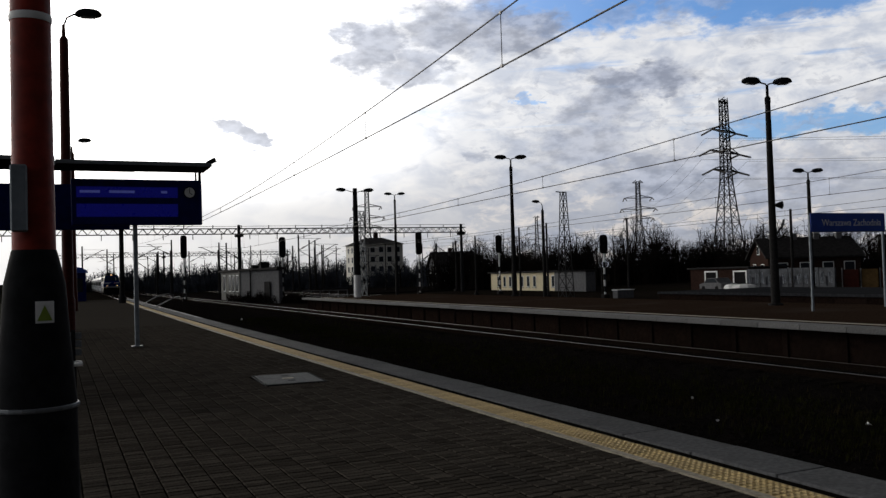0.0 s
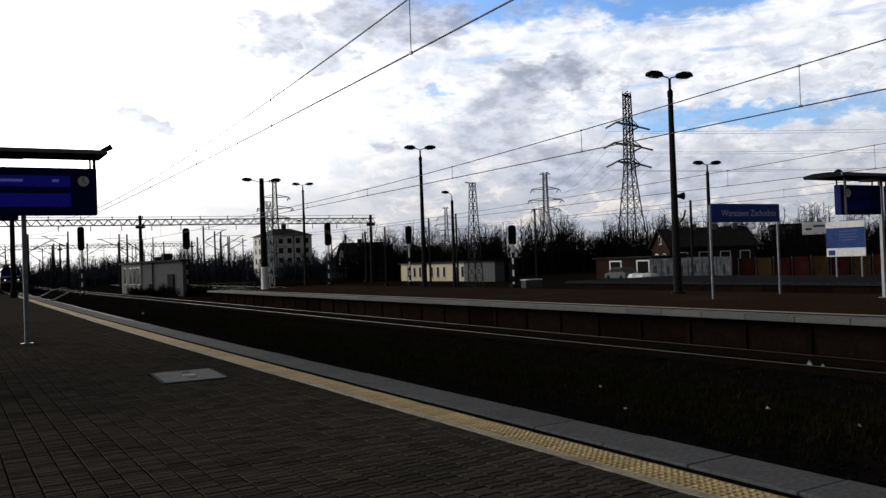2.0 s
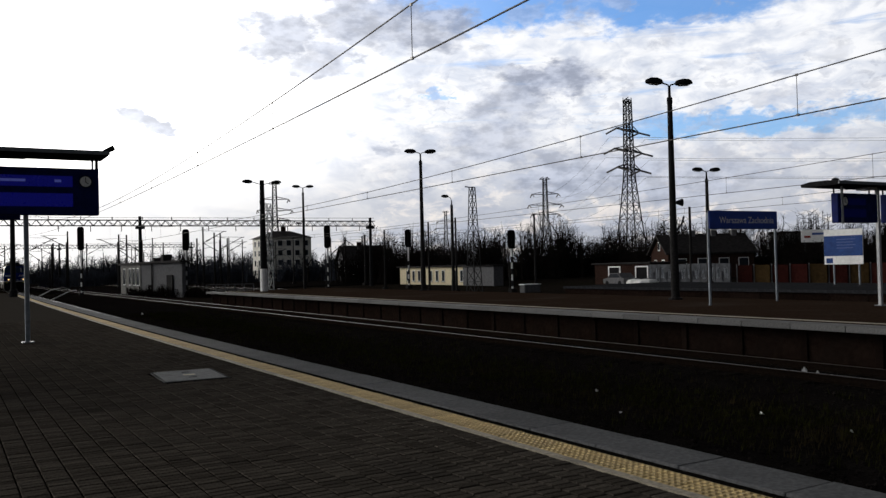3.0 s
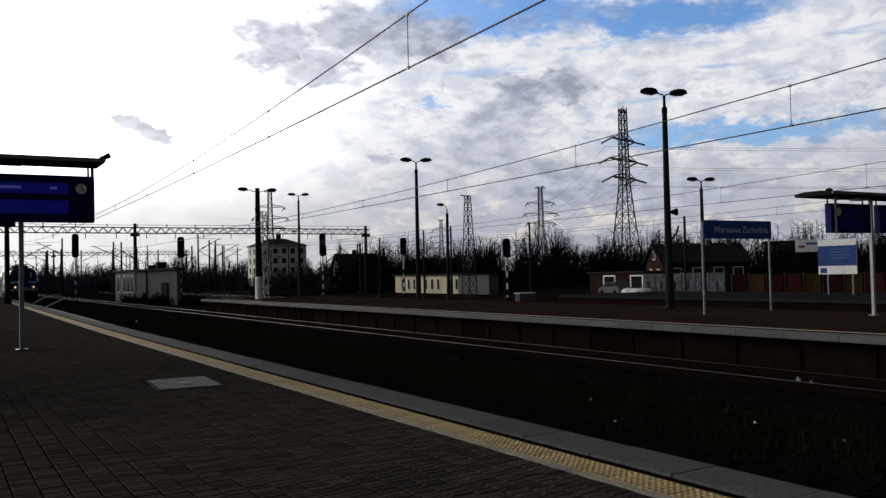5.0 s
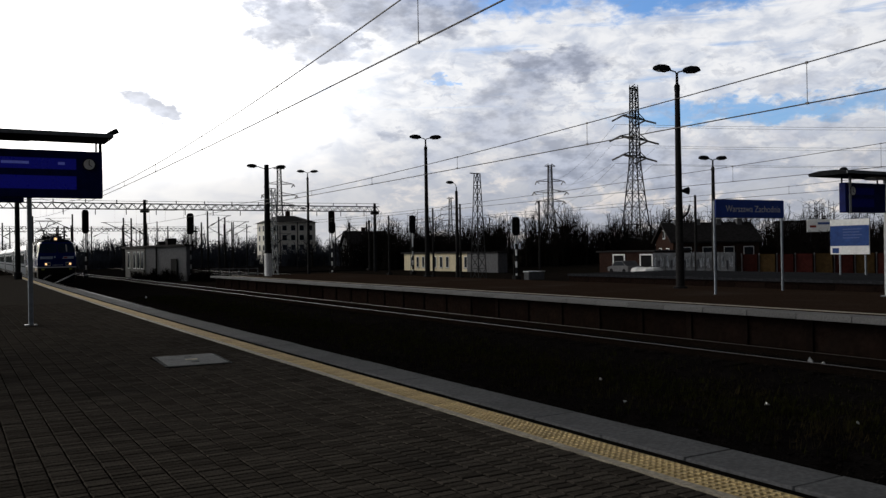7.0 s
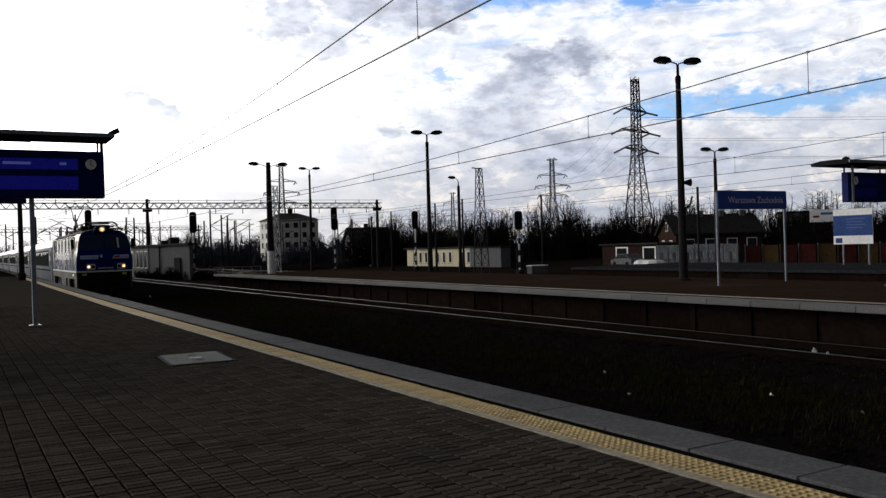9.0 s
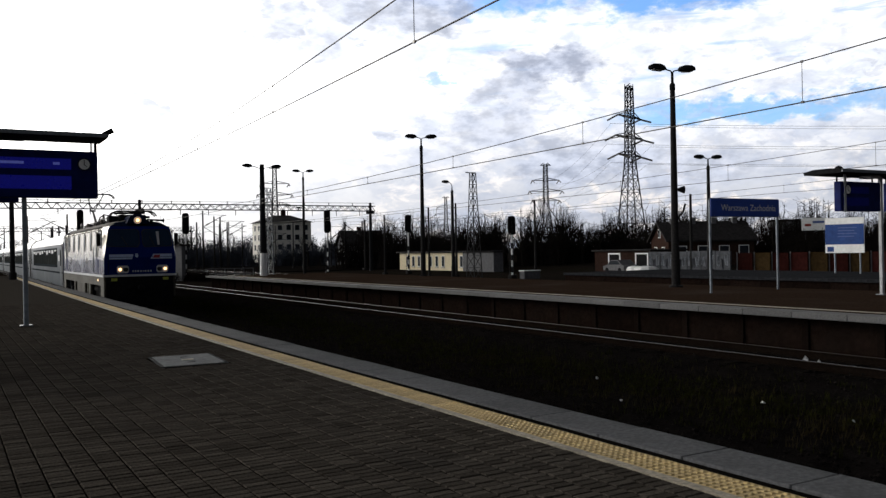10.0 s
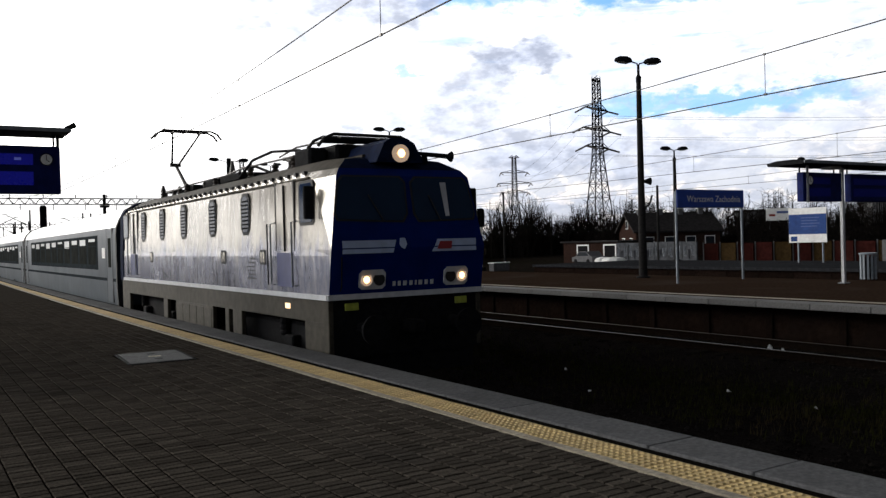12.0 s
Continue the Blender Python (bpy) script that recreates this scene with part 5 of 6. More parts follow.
def build_loco():
    L = 15.2
    t = thing("locomotive", pose(0, 0, 0), "blue and silver electric locomotive with lit headlights and raised pantograph", "locomotive", "train")

    def strip_side(sg, k0, k1):
        s = Shape()
        rows = []
        for k in range(k0, k1 + 1):
            x, z = RING[k]
            nx, nz, ny = NOSE[k]
            rows.append([(sg * nx, ny, nz), (sg * x, 0.55 if k < 4 else 1.0, z), (sg * x, L - 0.55 if k < 4 else L - 1.0, z), (sg * nx, L - ny, nz)])
        n = 4
        s.add([p for r in rows for p in r], [(a * n + i, a * n + i + 1, (a + 1) * n + i + 1, (a + 1) * n + i) for a in range(len(rows) - 1) for i in range(n - 1)])
        return s

    for sg in (-1, 1):
        part("side_upper", strip_side(sg, 2, 4), SIDEREFLECTED, t, "shiny silver-grey upper side")
        part("side_lower", strip_side(sg, 0, 2), SIDEREFLECTED, t, "glossy grey-blue lower side with its reflection painted in")
        part("roof_slope", strip_side(sg, 4, 6), ROOFGREY, t, "dusty grey roof edge")
    # roof top and underside
    s = Shape().box(-0.5, 0.5, 0.6, L - 0.6, 3.1, 3.225)
    part("roof", s, ROOFGREY, t, "dusty grey roof")
    part("floor_pan", Shape().box(-1.44, 1.44, 0.05, L - 0.05, 0.6, 0.80), UNDER, t)
    # ends
    for end in (0, 1):
        s = Shape()
        pts = []
        for x, z, y in NOSE:
            yy = y if not end else L - y
            pts += [(-x, yy, z), (x, yy, z)]
        s.add(pts[:10], [(2 * k, 2 * k + 1, 2 * k + 3, 2 * k + 2) for k in range(4)])
        nose = part("nose", s, DEEPBLUE, t, "deep blue creased front end" if not end else "deep blue rear end")
        part("cab_roof", Shape().add(pts[8:], [(2 * k, 2 * k + 1, 2 * k + 3, 2 * k + 2) for k in range(2)]), CABROOF, nose, "very dark blue cab roof")
        if end:
            continue

        def plate(name, pts, mat, lift=0.012, label=""):
            """A thin panel on the sloping front; points are (x, z)."""
            n = len(pts)
            vs = [(x, nose_y(z) - lift, z) for x, z in pts] + [(x, nose_y(z) + 0.03, z) for x, z in pts]
            return part(name, Shape().add(vs, [tuple(range(n)), tuple(range(2 * n - 1, n - 1, -1))] + [(i, n + i, n + (i + 1) % n, (i + 1) % n) for i in range(n)]), mat, nose, label)

        for pts in (((-1.30, 2.10), (-0.14, 2.07), (-0.05, 2.20), (-0.05, 2.70), (-0.14, 2.79), (-1.16, 2.79), (-1.24, 2.70), (-1.34, 2.20)),
                    ((0.20, 2.07), (1.27, 2.10), (1.31, 2.20), (1.21, 2.70), (1.13, 2.79), (0.20, 2.79), (0.10, 2.70), (0.12, 2.20))):
            cx, cz = sum(p[0] for p in pts) / 8, sum(p[1] for p in pts) / 8
            plate("window_seal", [(cx + (x - cx) * 1.06, cz + (z - cz) * 1.09) for x, z in pts], RUBBER, 0.010)
            plate("windscreen", pts, GLASS, 0.018, "dark windscreen glass")
        # white reflection in the right windscreen, laid on as a pale strip
        plate("windscreen_reflection", ((0.72, 2.14), (0.80, 2.14), (0.78, 2.72), (0.66, 2.72)), STRIPE, 0.022, "pale strip painted as a reflection in the glass")
        plate("number_panel", ((-1.27, 1.54), (-0.35, 1.54), (-0.29, 1.75), (-1.27, 1.75)), PLATE, 0.014, "pale blue panel")
        plate("number_panel", ((0.40, 1.54), (1.30, 1.54), (1.30, 1.75), (0.52, 1.75)), PLATE, 0.014, "pale panel with a small red mark")
        plate("logo_mark", ((0.50, 1.58), (0.78, 1.58), (0.80, 1.71), (0.56, 1.71)), REDLOGO, 0.020)
        plate("emblem", ((-0.20, 1.62), (-0.14, 1.60), (-0.10, 1.68), (-0.13, 1.78), (-0.21, 1.78), (-0.23, 1.68)), PLATE, 0.03)
        x = -0.33
        for w in (0.07, 0.07, 0.09, 0.08, 0.04, 0.09, 0.08, 0.08):
            plate("number_bar", ((x, 0.985), (x + w * 0.72, 0.985), (x + w * 0.72, 1.065), (x, 1.065)), STRIPE, 0.014)
            x += w + 0.03
        for xc, lamp in ((-0.72, -0.12), (0.90, 0.03)):
            fr = plate("headlight_frame", ((xc - 0.24, 1.0), (xc - 0.18, 0.95), (xc + 0.18, 0.95), (xc + 0.24, 1.0), (xc + 0.24, 1.21), (xc + 0.18, 1.27), (xc - 0.18, 1.27), (xc - 0.24, 1.21)), STRIPE, 0.03, "pale headlight frame")
            for dx in (-0.115, 0.115):
                lit = dx * (1 if xc > 0 else -1) > 0
                y0 = nose_y(1.11) - 0.03
                part("lamp_bowl", Shape().tube((xc + dx, y0 - 0.012, 1.11), (xc + dx, y0 + 0.05, 1.11), 0.105, 0.09, 16), REFLECTGLOW if lit else RUBBER, nose)
                if lit:
                    part("lamp_glass", Shape().tube((xc + dx, y0 - 0.03, 1.11), (xc + dx, y0 - 0.01, 1.11), 0.045, 0.06, 16), BULB, nose, "glowing warm headlight")
        part("stripe", Shape().prism([(-1.49, -0.02), (1.49, -0.02), (1.49, 0.06), (-1.49, 0.06)], 0.80, 0.89, "z"), STRIPE, nose, "white stripe")
        # top light in its hump
        hump = part("lamp_hump", Shape().prism([(-0.52, 3.05), (0.40, 3.05), (0.22, 3.38), (0.08, 3.46), (-0.22, 3.46), (-0.36, 3.38)], 0.06, 1.3), CABROOF, nose, "dark blue hump over the cab")
        part("top_lamp_rim", Shape().tube((-0.07, 0.0, 3.20), (-0.07, 0.1, 3.20), 0.15, 0.15, 20), REFLECTGLOW, hump)
        part("top_lamp_glass", Shape().tube((-0.07, -0.02, 3.20), (-0.07, 0.02, 3.20), 0.06, 0.08, 16), BULB, hump, "glowing warm top light")
        part("horn", Shape().tube((0.35, 0.28, 3.24), (0.98, 0.22, 3.20), 0.035, 0.045, 10).tube((0.98, 0.22, 3.20), (1.06, 0.215, 3.195), 0.045, 0.10, 10), BLACKSTEEL, nose)
        part("horn_mount", Shape().box(0.5, 0.62, 0.3, 0.42, 3.08, 3.2), BLACKSTEEL, nose)
        part("wiper", Shape().path([(-0.5, nose_y(2.1) - 0.05, 2.06), (-0.75, nose_y(2.6) - 0.05, 2.5)], 0.012, 5), RUBBER, nose)
        part("wiper", Shape().path([(0.6, nose_y(2.1) - 0.05, 2.06), (0.4, nose_y(2.6) - 0.05, 2.5)], 0.012, 5), RUBBER, nose)
        part("apron", Shape().prism([(-1.44, 0.04), (1.44, 0.04), (1.44, 0.5), (-1.44, 0.5)], -0.15, 0.80, "z"), UNDER, nose, "black apron under the front")
        part("snow_plough", Shape().prism([(-1.3, -0.5), (1.3, -0.5), (1.36, -0.14), (-1.36, -0.14)], 0.1, 0.4), UNDER, nose)
        for xc in (-0.88, 0.88):
            part("buffer", Shape().tube((xc, 0.1, 0.32), (xc, -0.42, 0.32), 0.11, 0.11, 14).tube((xc, -0.42, 0.32), (xc, -0.50, 0.32), 0.24, 0.25, 18), UNDER, nose, "black round buffer")
            part("marker_plate", Shape().box(xc * 1.2 - 0.12, xc * 1.2 + 0.12, 0.01, 0.05, 0.62, 0.74, 0.008), YGREEN, nose, "yellow-green marker plate")
        part("coupler", Shape().box(-0.12, 0.12, -0.35, 0.1, 0.2, 0.42, 0.03), UNDER, nose)
        part("handrail", Shape().path([(-1.3, -0.06, 0.95), (-1.3, -0.12, 1.0), (-1.3, -0.16, 1.5)], 0.013), BLACKSTEEL, nose)

    # sides: windows with louvres, doors, cab windows, small ports
    for sg in (-1, 1):
        X = sg * 1.468

        def tall(y0, y1, z0, z1, mat, name, proud=0.012, r=0.09, label="", slope=0.03):
            pts = [(y0 + r, z0), (y1 - r, z0), (y1, z0 + r), (y1, z1 - r), (y1 - r, z1), (y0 + r, z1), (y0, z1 - r), (y0, z0 + r)]
            off = 0.020 * (1.0 if z1 < 1.7 else 0.0)
            a, b = sorted((X - sg * 0.06, X + sg * (proud + off)))
            return part(name, Shape().prism(pts, a, b, "x"), mat, t, label)

        for yc in (3.80, 5.92, 8.20, 10.22, 12.26):
            tall(yc - 0.25, yc + 0.25, 1.93, 2.75, RUBBER, "louvre_frame", 0.016, 0.12, "dark framed tall ventilation window")
            w = tall(yc - 0.19, yc + 0.19, 1.99, 2.69, GLASS, "louvre_glass", 0.021, 0.09)
            for k in range(8):
                z = 2.05 + k * 0.075
                a, b = sorted((X - sg * 0.02, X + sg * 0.032))
                part("louvre_slat", Shape().box(a, b, yc - 0.16, yc + 0.16, z, z + 0.03), BLACKSTEEL, w)
        for y0 in (1.34, 13.0):
            d = tall(y0, y0 + 0.82, 0.93, 2.80, SIDEREFLECTED, "cab_door", 0.014, 0.04, "silver cab door with a blue lower panel")
            tall(y0 - 0.035, y0 + 0.01, 0.90, 2.84, RUBBER, "door_gap", 0.018, 0.005)
            tall(y0 + 0.81, y0 + 0.855, 0.90, 2.84, RUBBER, "door_gap", 0.018, 0.005)
            a, b = sorted((X, X + sg * 0.042))
            part("door_panel", Shape().box(a, b, y0 + 0.07, y0 + 0.75, 0.98, 1.58), DOORBLUE, d, "blue lower door panel")
            part("door_seam", Shape().box(a, b - 0.008 if sg > 0 else b, y0 + 0.40, y0 + 0.425, 1.60, 2.76), RUBBER, d)
            for yy in (y0 - 0.09, y0 + 0.90):
                xo = X + sg * 0.10
                part("door_rail", Shape().path([(X, yy, 1.0), (xo, yy, 1.02), (xo, yy, 2.1), (X, yy, 2.12)], 0.016), GALV, d)
        for y0 in (0.48, 14.14):
            f = tall(y0, y0 + 0.62, 2.03, 2.78, RUBBER, "cab_window_frame", 0.016, 0.06)
            w = tall(y0 + 0.05, y0 + 0.57, 2.08, 2.73, GLASS, "cab_window", 0.022, 0.05, "dark cab side window")
        part("mirror", Shape().box(*sorted((X + sg * 0.05, X + sg * 0.22)), 0.36, 0.44, 2.12, 2.66, 0.02), BLACKSTEEL, t)
        for yc in (2.86, 5.18, 11.35):
            tall(yc - 0.16, yc + 0.16, 1.36, 1.64, RUBBER, "port", 0.012, 0.05)
            tall(yc - 0.10, yc - 0.02, 1.40, 1.60, SILVER, "port_glass", 0.016, 0.02)
            tall(yc + 0.02, yc + 0.10, 1.40, 1.60, SILVER, "port_glass", 0.016, 0.02)
        a, b = sorted((sg * 1.40, sg * 1.505))
        part("side_stripe", Shape().box(a, b, 0.02, L - 0.02, 0.80, 0.885), STRIPE, t, "white stripe along the side")
        a, b = sorted((sg * 1.38, sg * 1.47))
        part("skirt", Shape().box(a, b, 0.03, L - 0.03, 0.42, 0.80, 0.01), SKIRT, t, "dull olive-grey skirt")
        for y0, y1, z0 in ((0.03, 1.0, -0.12), (4.2, 4.75, -0.12), (5.0, 5.25, -0.15), (6.1, 9.1, -0.16), (9.9, 10.3, -0.15), (14.2, L - 0.03, -0.12)):
            part("skirt_box", Shape().box(a, b - 0.004 if sg > 0 else b, y0, y1, z0, 0.43, 0.012), SKIRT, t)
        for k in range(5):
            part("equipment_door", Shape().box(*sorted((sg * 1.46, sg * 1.478)), 6.2 + k * 0.57, 6.7 + k * 0.57, -0.1, 0.38, 0.006), SKIRT, t)
        part("step_light", Shape().box(*sorted((sg * 1.46, sg * 1.485)), 1.62, 1.82, 0.60, 0.69), BULBDIM, t, "small warm step light")
        part("gutter", Shape().box(*sorted((sg * 1.42, sg * 1.475)), 0.7, L - 0.7, 2.80, 2.835), ROOFGREY, t)
        for k in range(36):
            part("roof_stud", stud_mesh, RUBBER, t, m=pose(sg * 1.395, 1.0 + k * 0.38, 2.90))
    # bogies
    for yb in (3.6, 11.6):
        b = part("bogie", Shape().box(-1.15, 1.15, yb - 2.1, yb + 2.1, -0.35, 0.30, 0.05), UNDER, t, "black bogie frame")
        for dy in (-1.45, 1.45):
            for sg in (-1, 1):
                part("wheel", Shape().tube((sg * 0.70, yb + dy, -0.125), (sg * 0.84, yb + dy, -0.125), 0.62, 0.62, 24), BLACKSTEEL, b)
                part("axle_box", Shape().box(*sorted((sg * 1.1, sg * 1.32)), yb + dy - 0.2, yb + dy + 0.2, -0.30, 0.08, 0.03), UNDER, b)
                part("spring", Shape().lathe([(0.09, 0.05), (0.11, 0.1), (0.09, 0.15), (0.11, 0.2), (0.09, 0.25), (0.11, 0.3), (0.09, 0.4)], 10, (sg * 1.22, yb + dy + 0.35, 0)), UNDER, b)
    # roof gear
    for k, (y0, y1, w, h) in enumerate(((1.5, 2.3, 0.42, 0.18), (6.2, 7.6, 0.75, 0.18), (8.4, 9.3, 0.6, 0.22), (10.0, 10.8, 0.7, 0.16))):
        part("roof_box", Shape().box(-w, w, y0, y1, 3.2, 3.22 + h, 0.04), BLACKSTEEL, t)
    r2 = random.Random(3)
    for k in range(13):
        yy = 3.0 + k * 0.82
        h = 0.22 + 0.18 * r2.random()
        xx = (-0.75, 0.55, -0.5)[k % 3]
        part("insulator", Shape().lathe([(0.05, 0), (0.085, 0.04), (0.05, 0.08), (0.085, 0.12), (0.05, 0.16), (0.085, 0.2), (0.03, h)], 10, (xx, yy, 3.17)), INSUL, t)
    part("bus_bar", Shape().path([(-0.75, 3.0, 3.42), (-0.75, 6.0, 3.45), (-0.5, 8.0, 3.44), (-0.6, 10.5, 3.42), (-0.5, 13.0, 3.38)], 0.022), COPPER, t)
    part("bus_bar", Shape().path([(0.55, 3.0, 3.45), (0.55, 6.0, 3.40), (0.5, 9.0, 3.45), (0.5, 12.0, 3.38)], 0.022), COPPER, t)
    part("lightning_arrester", Shape().lathe([(0.06, 0), (0.10, 0.05), (0.06, 0.1), (0.10, 0.15), (0.06, 0.2), (0.10, 0.25), (0.03, 0.62)], 10, (-0.3, 8.0, 3.2)), INSUL, t)
    # raised pantograph
    p = part("pantograph", Shape().box(-0.55, 0.55, 12.5, 13.6, 3.36, 3.42, 0.01), COPPER, t, "raised single-arm pantograph")
    for xx in (-0.5, 0.5):
        for yy in (12.6, 13.5):
            part("pantograph_foot", Shape().lathe([(0.05, 0), (0.08, 0.05), (0.05, 0.1), (0.05, 0.17)], 8, (xx, yy, 3.2)), INSUL, p)
    part("lower_arm", Shape().tube((0.0, 12.9, 3.42), (0.0, 14.25, 4.30), 0.055, 0.045), COPPER, p)
    part("lower_arm", Shape().tube((0.14, 13.25, 3.42), (0.08, 14.40, 4.22), 0.025, 0.025), COPPER, p)
    part("knee", Shape().tube((-0.16, 14.28, 4.29), (0.16, 14.28, 4.29), 0.06), COPPER, p)
    for sg in (-1, 1):
        part("upper_arm", Shape().tube((sg * 0.1, 14.28, 4.30), (sg * 0.40, 12.95, 5.12), 0.035, 0.028), COPPER, p)
    for yy in (12.75, 13.15):
        part("collector_bow", Shape().path([(-0.98, yy, 4.92), (-0.86, yy, 5.08), (-0.68, yy, 5.16), (0.68, yy, 5.16), (0.86, yy, 5.08), (0.98, yy, 4.92)], 0.03), COPPER, p)
    part("bow_spring", Shape().path([(-0.4, 12.75, 5.12), (-0.4, 13.15, 5.12)], 0.03).path([(0.4, 12.75, 5.12), (0.4, 13.15, 5.12)], 0.03), COPPER, p)
    # folded pantograph over the front cab
    part("switch_box", Shape().box(-0.98, -0.62, 1.75, 2.45, 3.10, 3.46, 0.04), BLACKSTEEL, t, "dark switch box")
    part("roof_gear", Shape().box(-0.60, 0.55, 1.42, 2.4, 3.15, 3.50, 0.05).tube((-0.9, 2.55, 3.44), (0.9, 2.55, 3.44), 0.06).tube((-0.8, 1.55, 3.56), (0.5, 1.55, 3.58), 0.05), UNDER, t, "dark roof gear behind the lamp hump")
    part("roof_cable", Shape().path([(-0.95, 5.6, 3.2), (-0.9, 4.9, 3.52), (-0.85, 3.9, 3.60), (-0.8, 2.6, 3.5)], 0.03).path([(-0.7, 6.6, 3.2), (-0.7, 6.2, 3.48), (-0.72, 5.2, 3.42), (-0.75, 4.2, 3.2)], 0.03), UNDER, t)
    p = part("folded_pantograph", Shape().box(-0.55, 0.55, 2.6, 3.9, 3.40, 3.46, 0.01), COPPER, t, "folded pantograph")
    part("lower_arm", Shape().tube((0.0, 3.6, 3.48), (0.0, 5.4, 3.62), 0.05, 0.045), COPPER, p)
    for sg in (-1, 1):
        part("upper_arm", Shape().path([(sg * 0.1, 5.4, 3.66), (sg * 0.28, 4.0, 3.72), (sg * 0.4, 1.6, 3.64)], 0.022), COPPER, p)
        part("pantograph_foot", Shape().lathe([(0.05, 0), (0.08, 0.05), (0.05, 0.1), (0.05, 0.2)], 8, (sg * 0.5, 2.7, 3.2)), INSUL, p)
        part("pantograph_foot", Shape().lathe([(0.05, 0), (0.08, 0.05), (0.05, 0.1), (0.05, 0.2)], 8, (sg * 0.5, 3.8, 3.2)), INSUL, p)
    for yy in (1.35, 1.8):
        part("collector_bow", Shape().path([(-0.98, yy, 3.44), (-0.86, yy, 3.58), (-0.68, yy, 3.66), (0.68, yy, 3.66), (0.86, yy, 3.58), (0.98, yy, 3.44)], 0.032), COPPER, p)
    outline = [(-x * 1.012, z) for x, z in RING] + [(x * 1.012, z) for x, z in reversed(RING)]
    part("rear_corner", Shape().prism([(x, z * 1.004) for x, z in outline], L - 0.34, L + 0.03), CABROOF, t, "dark blue rounded rear corner")
    part("side_grab_rail", Shape().path([(-1.56, 2.42, 1.0), (-1.56, 2.42, 2.1)], 0.014), BLACKSTEEL, t)
    for yy in (2.62, 4.9, 7.1, 9.3, 11.3):
        for sg in (-1, 1):
            part("panel_seam", Shape().box(*sorted((sg * 1.40, sg * 1.491)), yy, yy + 0.012, 0.89, 1.60), RUBBER, t)
    for k in range(6):
        part("notice_bar", Shape().box(-1.493, -1.48, 3.25, 3.75 - 0.08 * (k % 3), 1.08 + k * 0.075, 1.105 + k * 0.075), RUBBER, t)
    part("rear_gangway", Shape().box(-0.6, 0.6, L - 0.02, L + 0.35, 0.5, 2.7, 0.05), UNDER, t)
    return t


stud_mesh = Shape().box(-0.03, 0.03, -0.05, 0.05, -0.01, 0.05).mesh("roof_stud", RUBBER)


